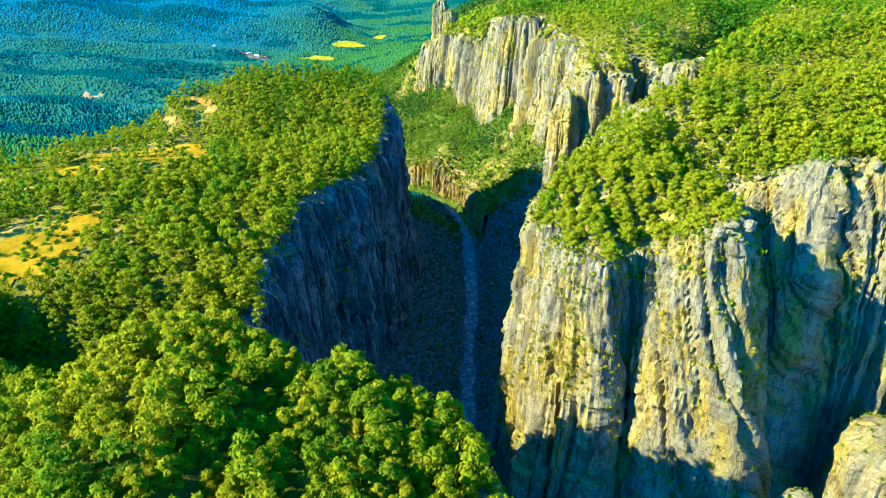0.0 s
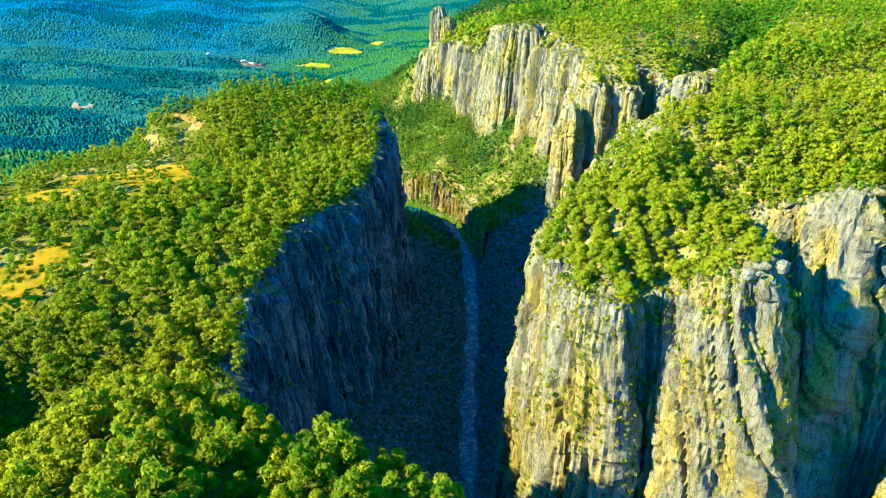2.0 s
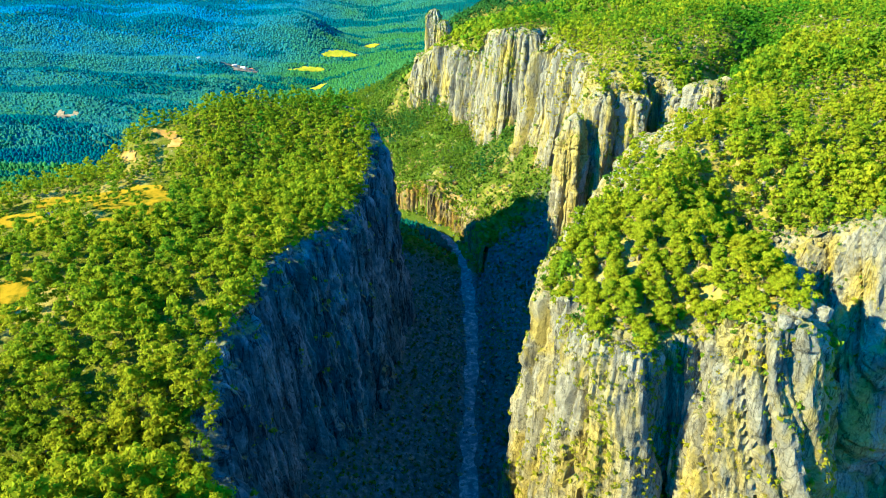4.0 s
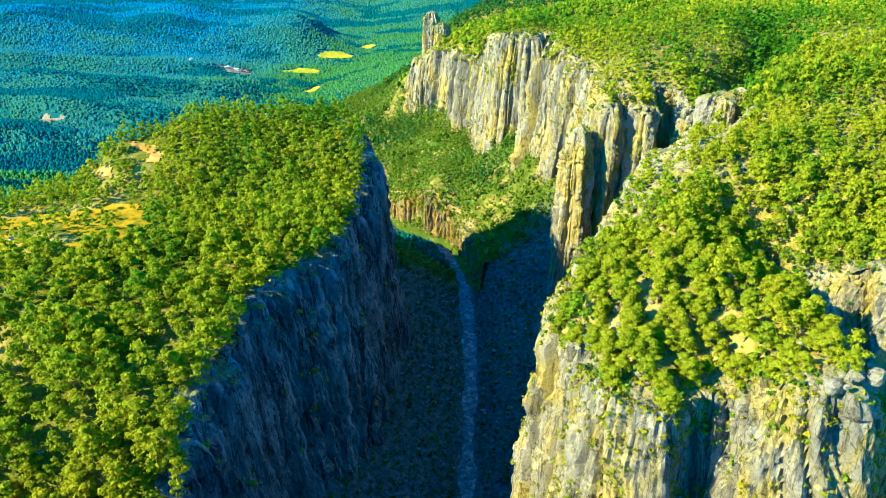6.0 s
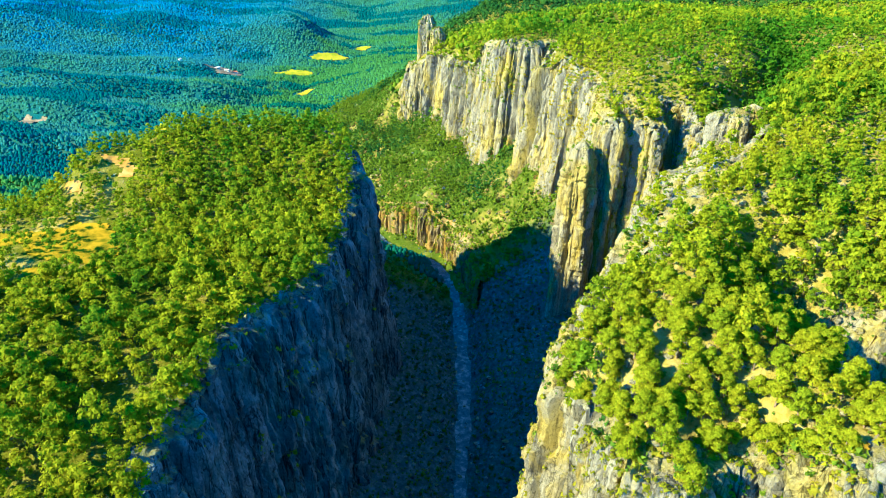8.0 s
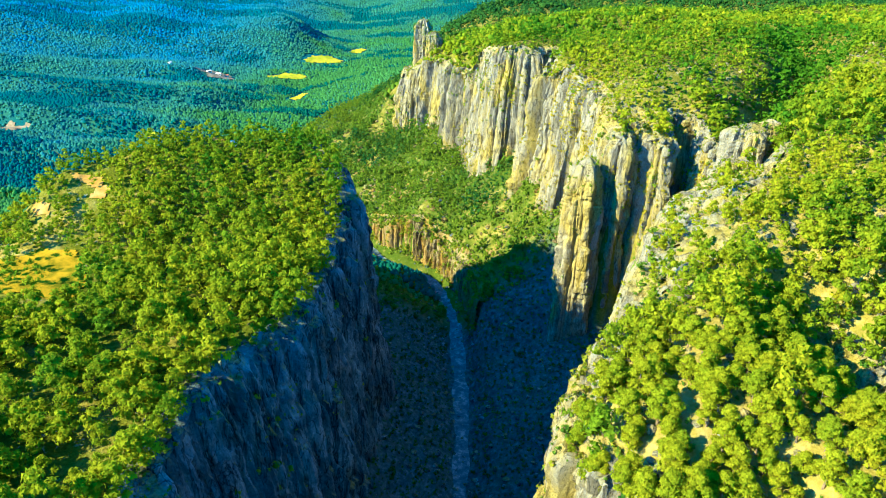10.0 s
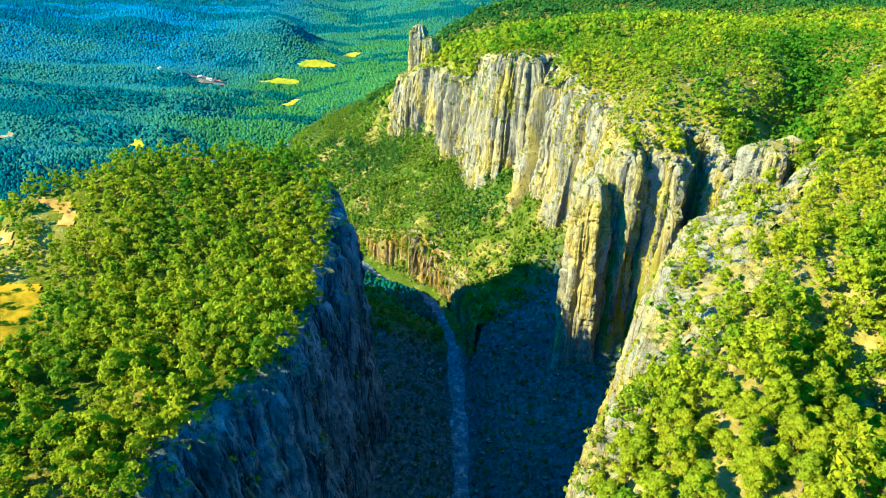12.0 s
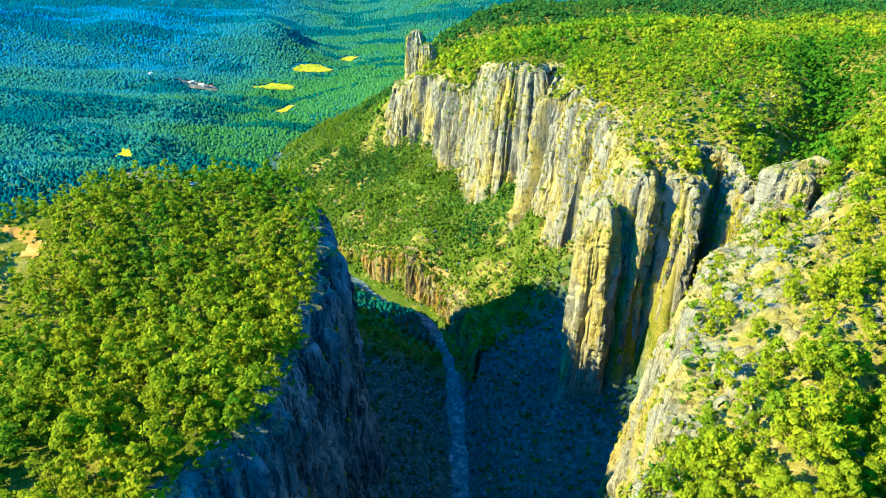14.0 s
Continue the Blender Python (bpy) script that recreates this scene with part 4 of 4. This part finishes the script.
x, y, rng = scatter(-240, 150, 600, 1180, 5.0, 17)
d, side = segments(RIVER, x, y)
zz = land(x, y)
ok = (d > 12) & (side < 0) & (np.abs(zz - valley(x, y)) < 0.5) & (rng.rand(len(x)) < 0.74 + 0.2 * smooth(680, 850, y - 0.6 * x) - 0.5 * smooth(0.10, 0.30, fbm(x / 20, y / 20, seed=94)))
x, y = x[ok], y[ok]
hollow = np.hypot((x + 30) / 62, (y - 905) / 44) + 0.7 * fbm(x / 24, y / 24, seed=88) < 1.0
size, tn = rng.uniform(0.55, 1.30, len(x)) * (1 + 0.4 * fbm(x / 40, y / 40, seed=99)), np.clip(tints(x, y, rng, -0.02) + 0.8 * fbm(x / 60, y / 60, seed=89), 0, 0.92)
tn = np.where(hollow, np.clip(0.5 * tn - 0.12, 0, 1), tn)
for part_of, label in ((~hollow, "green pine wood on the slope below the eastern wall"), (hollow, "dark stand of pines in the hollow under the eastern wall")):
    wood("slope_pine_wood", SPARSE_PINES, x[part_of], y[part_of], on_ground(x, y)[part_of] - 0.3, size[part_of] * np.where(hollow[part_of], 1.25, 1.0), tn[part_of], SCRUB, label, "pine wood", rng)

# shrubs that grow in the joints and on the ledges of the cliffs, but hardly in the shaded alcove
def alcove(q):
    return smooth(122, 130, q[:, 0]) * smooth(196, 186, q[:, 0]) * smooth(240, 255, q[:, 1]) * smooth(370, 355, q[:, 1]) * smooth(172, 158, q[:, 2])


for rock, seed, name in ((BAND_ROCK, 63, "shrubs on the low rock band"), (WEST_ROCK, 61, "shrubs in the joints of the shaded wall"), (EAST_ROCK, 62, "shrubs on the ledges of the sunlit wall")):
    rng = np.random.RandomState(seed)
    n_s, n_v = rock.shape[:2]
    i, j = rng.randint(1, n_s - 1, 9 * n_s), (n_v * rng.beta(2.2, 1.0, 9 * n_s)).astype(int).clip(2, n_v - 2)
    q = rock[i, j]
    slope = rock[i, j + 1] - rock[i, j - 1]
    ledge = np.hypot(slope[:, 0], slope[:, 1]) / (np.abs(slope[:, 2]) + 0.1)
    patch = fbm(q[:, 0] / 18 + q[:, 1] / 18, q[:, 2] / 26, seed=seed) - 0.9 * alcove(q)
    keep = (ledge + 1.0 * patch + (0.10 + 0.10 * smooth(600, 650, q[:, 1])) * (name[-5:] == "wall") > 0.58) | ((j > n_v - 7) & (rng.rand(len(j)) < 0.8))
    q = q[keep]
    if rock is WEST_ROCK:
        q = q[::2]
    wood("cliff_shrubs", SMALL_BUSHES, q[:, 0], q[:, 1], q[:, 2] - 0.4, rng.uniform(0.4, 1.1, len(q)) * np.where(rng.rand(len(q)) < 0.25, 2.0, 1.0), tints(q[:, 0], q[:, 1], rng, 0.2), SCRUB, name, "shrubs", rng)

    if rock is WEST_ROCK:
        continue
    # tufts of grass and seedlings all over the sunny faces
    i, j = rng.randint(1, n_s - 1, 26 * n_s), (n_v * rng.beta(1.3, 0.9, 26 * n_s)).astype(int).clip(2, n_v - 2)
    q = rock[i, j]
    patch = fbm((q[:, 0] + q[:, 1]) / 11, q[:, 2] / 30, seed=seed + 3) - 0.9 * alcove(q)
    slope = rock[i, j + 1] - rock[i, j - 1]
    ledge = np.hypot(slope[:, 0], slope[:, 1]) / (np.abs(slope[:, 2]) + 0.1)
    q = q[rng.rand(len(q)) < 0.05 + 0.75 * smooth(0.0, 0.32, patch) + 0.5 * smooth(0.3, 0.8, ledge) * smooth(-0.1, 0.2, patch)]
    wood("cliff_tufts", TUFTS, q[:, 0], q[:, 1], q[:, 2] - 0.3, rng.uniform(0.45, 1.25, len(q)), np.clip(tints(q[:, 0], q[:, 1], rng, 0.15), 0, 0.9), TUFT, "tufts of yellow-green grass in the joints of the " + name[-9:], "tufts", rng)

# the wooded shoulder behind the horn
x, y, rng = scatter(-120, 900, 1000, 1750, 6.0, 19)
ok = (inside(EAST_LAND, x, y) < 3) & (land(x, y) > valley(x, y) + 0.6) & (rng.rand(len(x)) < 0.93) & (x < 0.72 * (0.883 * y + 55))
x, y = x[ok], y[ok]
wood("shoulder_pine_wood", FAR_PINES, x, y, on_ground(x, y) - 0.5, 0.8 + 0.7 * rng.rand(len(x)) ** 1.5, np.clip(tints(x, y, rng, -0.2), 0, 0.9), SCRUB, "dark green pine wood on the slope behind the rock horn", "pine wood", rng)

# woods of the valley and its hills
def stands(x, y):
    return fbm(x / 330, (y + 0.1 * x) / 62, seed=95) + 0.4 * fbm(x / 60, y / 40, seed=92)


def stand_haze_tint(x, y, rng):
    """Stands of dark pine and of paler oak, in long strips; haze painted in as blue towards the far hills."""
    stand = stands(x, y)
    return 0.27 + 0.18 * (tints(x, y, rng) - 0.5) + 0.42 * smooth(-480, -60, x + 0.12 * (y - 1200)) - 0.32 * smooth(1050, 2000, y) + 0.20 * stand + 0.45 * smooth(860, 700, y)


x, y, rng = scatter(-900, 420, 640, 1450, 3.6, 14)
d, side = segments(RIVER, x, y)
zz = land(x, y)
open_land = np.zeros(len(x), bool)
for poly in FIELDS + BARE:
    open_land |= inside(poly, x, y) > -3
ok = ((d > 5) | (y > 1195)) & (np.abs(zz - valley(x, y)) < 0.6) & ~open_land & (x > -0.70 * (0.883 * y + 80) - 20) & (x < 400) & (rng.rand(len(x)) < 0.93) & ((side > 0) | (y > 1160))
x, y, z = x[ok], y[ok], zz[ok]
tn = np.clip(stand_haze_tint(x, y, rng), 0, 0.9)
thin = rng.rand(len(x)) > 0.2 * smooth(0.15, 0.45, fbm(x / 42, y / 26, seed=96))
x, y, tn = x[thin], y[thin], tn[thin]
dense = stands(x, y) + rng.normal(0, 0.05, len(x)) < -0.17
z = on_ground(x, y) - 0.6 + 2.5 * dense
for part_of, kinds, leaf, label in ((~dense & (y < 980), FAR_PINES, HAZE_PINE, "pine wood on the valley floor, blue-green with painted haze"), (~dense & (y >= 980), HILL_PINES, HAZE_PINE, "pine wood on the valley floor, blue-green with painted haze"),
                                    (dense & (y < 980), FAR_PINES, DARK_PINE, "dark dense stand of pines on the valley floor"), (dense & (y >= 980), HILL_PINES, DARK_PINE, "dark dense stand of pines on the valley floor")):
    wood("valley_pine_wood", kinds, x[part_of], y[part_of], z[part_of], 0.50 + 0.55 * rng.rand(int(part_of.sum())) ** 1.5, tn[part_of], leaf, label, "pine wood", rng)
x, y, rng = scatter(-1500, 460, 1450, 2400, 4.9, 15)
open_land = np.zeros(len(x), bool)
for poly in FIELDS + BARE:
    open_land |= inside(poly, x, y) > -6
ok = ~open_land & (x > -0.70 * (0.883 * y + 80) - 20) & (x < 0.14 * y + 60) & (rng.rand(len(x)) < 0.95)
x, y = x[ok], y[ok]
z, tn = on_ground(x, y) - 0.8, np.clip(stand_haze_tint(x, y, rng), 0, 0.9)
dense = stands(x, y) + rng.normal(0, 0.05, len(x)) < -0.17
for part_of, leaf, label in ((~dense, HAZE_PINE, "distant forest on rolling hills, blue-green with painted haze"), (dense, DARK_PINE, "distant dark stands of pine on rolling hills")):
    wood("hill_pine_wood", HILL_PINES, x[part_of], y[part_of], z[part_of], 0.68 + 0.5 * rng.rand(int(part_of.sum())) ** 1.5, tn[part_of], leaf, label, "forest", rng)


# ---- free-standing rock ----
PILLARS = []


def rock_pillar(cx, cy, wide, low, high, seed, label, name="rock_pillar", nu=84, nv=96):
    a = np.arange(nu) / nu * 2 * math.pi
    z = np.linspace(low, high, nv)
    A, Z = np.meshgrid(a, z, indexing="ij")
    h = (Z - low) / (high - low)
    ca, sa = np.cos(A), np.sin(A)
    turn = seed * 0.7
    cb, sb = np.abs(np.cos(A + turn)), np.abs(np.sin(A + turn))
    blocky = (cb ** 3.4 + sb ** 3.4) ** (-1 / 3.4)
    r = wide * (1.12 - 0.22 * h) * blocky * (1 + 0.16 * vnoise(ca * 2.2 + 9, sa * 2.2 + Z / 60, seed=seed))
    S = A * wide + 0.9 * vnoise(A * wide / 9, Z / 22, seed=seed + 1)
    gap2, own2, blk2, way2, up2 = slabs(S, Z, (3.6, 11), (12, 50), seed + 1)
    gap3, own3, blk3, _, _ = slabs(S + 3, Z, (1.8, 4.5), (4, 20), seed + 2)
    k = min(1.0, wide / 9)
    r = r + k * (2.4 * (own2 - 0.5) + 2.2 * (blk2 - 0.5) - 1.6 * np.exp(-gap2 / 0.7) + 1.0 * (blk3 - 0.5) - 0.6 * np.exp(-gap3 / 0.6) - 0.8 * np.exp(-up2 / 1.2))
    r = r + k * (0.9 * crags(ca * wide / 6, sa * wide / 6, Z / 16, octaves=3, seed=seed + 2) + 0.5 * crags(ca * wide / 4, sa * wide / 4, Z / 5, octaves=2, seed=seed + 3))
    r = r * np.sqrt(np.clip(1 - np.clip((h - 0.92) / 0.08, 0, 1) ** 2.5, 0.0, 1))
    Z = Z - 0.05 * (high - low) * smooth(0.75, 1.0, h) * (1 + vnoise(ca * 1.5 + 4, sa * 1.5, seed=seed + 6)) * (1 - smooth(0.97, 1.0, h))
    V = np.stack([cx + ca * r, cy + sa * r, Z], -1)
    V = np.concatenate([V, V[:1]], 0)
    PILLARS.append(V)
    ob = sheet(name, V.reshape(-1, 3), grid_faces(nu + 1, nv), ROCK, False)
    return tagged(ob, label, name.replace("_", " "), "pillars before the eastern wall" if name == "rock_pillar" else "crags on the flank")


rock_pillar(102, 552, 12.0, 20, 170, 5, "tall slender limestone pillar standing before the eastern wall")
rock_pillar(-2, 982, 11.0, 95, 180, 17, "pale rock horn at the end of the eastern wall")
rock_pillar(10, 972, 11.0, 100, 168, 18, "stub of rock beside the horn")
rock_pillar(214, 240, 22.0, -8, 90, 23, "broad sunlit spur of limestone before the alcove")
rock_pillar(262, 230, 26.0, -8, 112, 24, "stepped limestone spur rising to the plateau")
rock_pillar(137, 215, 12.0, -8, 74, 25, "low sunlit limestone spur rising out of the shade")
rock_pillar(158, 212, 13.0, -8, 79, 26, "low sunlit limestone spur rising out of the shade")

for k, (cx, cy, wide, up) in enumerate(((178, 520, 9.5, 14), (189, 526, 8.5, 12), (169, 511, 5.5, 6), (161, 500, 5.0, 4), (152, 486, 6.0, 4), (143, 470, 5.0, 3), (132, 452, 6.0, 4),
                                        (121, 434, 5.0, 3), (110, 414, 5.5, 3), (164, 480, 4.5, 5), (176, 496, 4.0, 5), (98, 384, 5.0, 3), (196, 500, 5.0, 4), (150, 450, 4.0, 4))):
    top = float(east_height(np.array([cx]), np.array([cy]))[0])
    rock_pillar(cx, cy, wide, top - 22, top + 1 + 0.9 * up, 130 + k, "pale cracked limestone crag among the pines", "rock_crag", 44, 36)

rock_pillar(184, 527, 11.5, 150, 199, 131, "large pale limestone bluff over the head of the gully", "rock_bluff", 72, 48)
rock_pillar(199, 532, 8.0, 160, 200, 132, "pale limestone bluff beside the gully", "rock_bluff", 56, 40)

rng = np.random.RandomState(64)
roots = []
for V in PILLARS:
    n_u, n_v = V.shape[:2]
    count = int(n_u * n_v * 0.09)
    i, j = rng.randint(0, n_u, count), (n_v * rng.beta(3.0, 0.9, count)).astype(int).clip(0, n_v - 2)
    q = V[i, j]
    patch = fbm((q[:, 0] + q[:, 1]) / 9, q[:, 2] / 14, seed=66)
    roots.append(q[(j > 0.9 * n_v) & (rng.rand(count) < 0.35) | (patch > 0.02) & (rng.rand(count) < 0.6)])
q = np.vstack(roots)
wood("pillar_shrubs", SMALL_BUSHES, q[:, 0], q[:, 1], q[:, 2] - 0.4, rng.uniform(0.3, 1.2, len(q)), np.clip(tints(q[:, 0], q[:, 1], rng, 0.2), 0, 0.9), SCRUB, "yellow-green shrubs on the pillars and crags", "shrubs", rng)


def rocks(name, x, y, z, size, seed, label, stone=ROCK):
    rng = np.random.RandomState(seed)
    kinds = []
    for k in range(6):
        v, f = ICO[1]
        v = v * rng.uniform(0.65, 1.3, (len(v), 1)) * np.array([1.2, 0.9, 0.75])
        kinds.append((v, f))
    ob = wood(name, kinds, x, y, z, size, np.zeros(len(x)), stone, label, "rocks", rng, False)
    return ob


x, y, rng = scatter(30, 330, 225, 640, 3.6, 71)
s_in = inside(EAST_LAND, x, y)
keep = (s_in > -0.5) & (rng.rand(len(x)) < 0.18 + 0.4 * smooth(0.15, 0.5, fbm(x / 22, y / 22, seed=91)) + 0.55 * smooth(18, 1, s_in)) & (x < 0.60 * y + 62)
x, y = x[keep], y[keep]
rocks("plateau_rocks", x, y, east_height(x, y) + 0.2, rng.uniform(0.5, 1.9, len(x)) ** 1.3, 72, "pale weathered limestone rocks between the plateau trees")
# broken blocks along the brow of the cliffs, each about a car's size
def brow_blocks(name, x, y, z, size, seed, label, stone):
    rng = np.random.RandomState(seed)
    kinds = []
    for k in range(7):
        v, f = ICO[2]
        cube = v / np.max(np.abs(v), axis=1)[:, None]
        v = (0.62 * cube + 0.45 * v) * np.array([rng.uniform(0.8, 1.3), rng.uniform(0.8, 1.2), rng.uniform(0.6, 1.5)])
        v = v * (1 + 0.14 * vnoise(v[:, 0] * 1.4 + 5 * k, v[:, 1] * 1.4, v[:, 2] * 1.4, seed=seed + k)[:, None])
        kinds.append((v, f))
    return wood(name, kinds, x, y, z, size, np.zeros(len(x)), stone, label, "rocks", rng, False)


x, y, rng = scatter(25, 210, 232, 600, 2.6, 78)
s_in = inside(EAST_LAND, x, y)
keep = (s_in > -1.6) & (s_in < 7 + 9 * ((y > 370) & (y < 545))) & (rng.rand(len(x)) < 0.12 + 0.42 * smooth(0.05, 0.4, fbm(x / 9, y / 9, seed=79)))
x, y = x[keep], y[keep]
brow_blocks("brow_blocks", x, y, east_height(x, y) - 0.6 - 1.6 * smooth(2.5, -1.6, s_in[keep]), 0.7 + 1.9 * rng.rand(len(x)) ** 2.2, 80, "pale broken limestone blocks along the brow of the cliff", ROCK)
x, y, rng = scatter(-110, 40, 110, 575, 2.6, 81)
u = west_edge(x, y)
keep = (u > -1.0) & (u < 4.5) & (rng.rand(len(x)) < 0.12 + 0.45 * smooth(0.0, 0.4, fbm(x / 9, y / 9, seed=82)))
x, y = x[keep], y[keep]
brow_blocks("brow_blocks", x, y, west_height(x, y) - 0.8, 0.6 + 1.5 * rng.rand(len(x)) ** 2.2, 83, "broken limestone blocks along the brow of the mesa, in the wall's shade-coloured blue-grey", SHADE_ROCK)

x, y, rng = scatter(-60, 100, 240, 1000, 5.0, 73)
d, side = segments(RIVER, x, y)
keep = (rng.rand(len(x)) < 0.10 + 0.25 * smooth(620, 590, y) + 0.35 * smooth(22, 8, d)) & (np.abs(land(x, y) - valley(x, y)) < 0.5)
x, y = x[keep], y[keep]
rocks("canyon_boulders", x, y, land(x, y) + 0.3, rng.uniform(0.5, 1.8, len(x)) ** 1.3, 74, "boulders along the river and on the scree, coloured blue-grey for the canyon shade", SHADE_ROCK)

x, y, rng = scatter(-230, 130, 610, 1010, 4.6, 76)
d, side = segments(RIVER, x, y)
keep = (side < 0) & (d > 12) & (rng.rand(len(x)) < 0.03 + 0.7 * smooth(0.12, 0.32, fbm(x / 20, y / 20, seed=94))) & (np.abs(land(x, y) - valley(x, y)) < 0.5)
x, y = x[keep], y[keep]
rocks("slope_rocks", x, y, on_ground(x, y) + 0.5, 0.8 + 2.6 * rng.rand(len(x)) ** 1.6, 77, "tan rocks and ledges showing through the scrub of the slope", TAN_ROCK)

# large outcrops on the plateau, each a thing of its own
rng = np.random.RandomState(88)
x, y, _ = scatter(60, 300, 290, 560, 15.0, 75)
s_in = inside(EAST_LAND, x, y)
keep = (s_in > 5) & (fbm(x / 22, y / 22, seed=91) > 0.12)
x, y = x[keep][:70], y[keep][:70]
z = east_height(x, y)
outcrops = []
for k in range(5):
    v, f = ICO[2]
    v = v * (1 + 0.30 * vnoise(v[:, 0] * 1.7 + 5 * k, v[:, 1] * 1.7, v[:, 2] * 1.7, seed=90 + k)[:, None] + 0.16 * rng.uniform(-1, 1, (len(v), 1)))
    ob = sheet("rock_outcrop", v * np.array([3.6, 2.6, 2.2]), f, ROCK, False)
    outcrops.append(tagged(ob, "pale fractured limestone outcrop among the pines", "rock", "outcrops on the plateau"))
for k in range(len(x)):
    m = pose(x[k], y[k], z[k] + 0.2, 0, 0, rng.uniform(0, 360))
    ob = outcrops[k] if k < 5 else copy_thing(outcrops[k % 5], m)
    ob.matrix_world = m
    q = rng.uniform(0.55, 1.25)
    ob.scale = (q, q, q * rng.uniform(0.8, 1.5))


# ---- buildings ----
def plain(name, colour, rough=0.8):
    m, nt, b = nodes_of(name)
    col = ramp(nt, grain(nt, place(nt), 0.9, 6, 0.6), (0.3, tuple(c * 0.75 for c in colour)), (0.7, colour))
    nt.links.new(col, b.inputs["Base Color"])
    b.inputs["Roughness"].default_value = rough
    return m


PLASTER, TIN, DARK_WOOD, GLASS = plain("white_plaster", (0.62, 0.60, 0.55)), plain("blue_grey_tin", (0.04, 0.05, 0.06), 0.7), plain("dark_door_wood", (0.10, 0.06, 0.03)), plain("dark_window_glass", (0.03, 0.04, 0.05), 0.1)
TILE = plain("red_roof_tiles", (0.42, 0.13, 0.06))


def part(name, bm, material, parent, label=""):
    me = bpy.data.meshes.new(name)
    bm.to_mesh(me)
    bm.free()
    me.materials.append(material)
    ob = new(name, me)
    ob.parent = parent
    if label:
        ob["label"] = label
    return ob


def box(x0, y0, z0, x1, y1, z1):
    bm = bmesh.new()
    bmesh.ops.create_cube(bm, size=1.0, matrix=Matrix.Translation(((x0 + x1) / 2, (y0 + y1) / 2, (z0 + z1) / 2)) @ Matrix.Diagonal((x1 - x0, y1 - y0, z1 - z0, 1)))
    return bm


def house(x, y, turn, long, deep, high, roof, label):
    root = new("house")
    root.matrix_world = pose(x, y, float(land(np.array([x]), np.array([y]))[0]) + 0.5, 0, 0, turn)
    part("wall", box(-long / 2, -deep / 2, -1.5, long / 2, deep / 2, high), PLASTER, root)
    bm = bmesh.new()
    e, w, r = 0.5, deep / 2 + 0.5, high + deep * 0.28
    ring = [bm.verts.new((sx, yy, zz)) for sx in (-long / 2 - e, long / 2 + e) for yy, zz in ((-w, high - 0.05), (0, r), (w, high - 0.05), (w, high - 0.25), (0, r - 0.25), (-w, high - 0.25))]
    for k in range(6):
        bm.faces.new((ring[k], ring[(k + 1) % 6], ring[6 + (k + 1) % 6], ring[6 + k]))
    bm.faces.new(ring[:6])
    bm.faces.new(ring[6:][::-1])
    bmesh.ops.recalc_face_normals(bm, faces=bm.faces)
    part("roof", bm, roof, root)
    part("door", box(-0.5, -deep / 2 - 0.06, 0, 0.5, -deep / 2 + 0.05, 2.1), DARK_WOOD, root)
    for k in (-1, 1):
        part("window", box(k * long * 0.3 - 0.6, -deep / 2 - 0.05, 1.0, k * long * 0.3 + 0.6, -deep / 2 + 0.05, 2.1), GLASS, root)
    return tagged(root, label, "house")


house(-219, 417, 60, 6.5, 3.8, 2.2, TIN, "low farmhouse with a blue-grey tin roof on the clearing")
house(-112, 545, -8, 2.6, 2.2, 2.0, PLASTER, "small white hut at the far end of the mesa")
for k, (hx, hy) in enumerate(((-372, 1382), (-360, 1388), (-388, 1380), (-455, 1382))):
    house(hx, hy, 25 * k, 8, 5, 3.0, TILE if k == 1 else PLASTER, "distant pale building in a cutting of the valley forest")
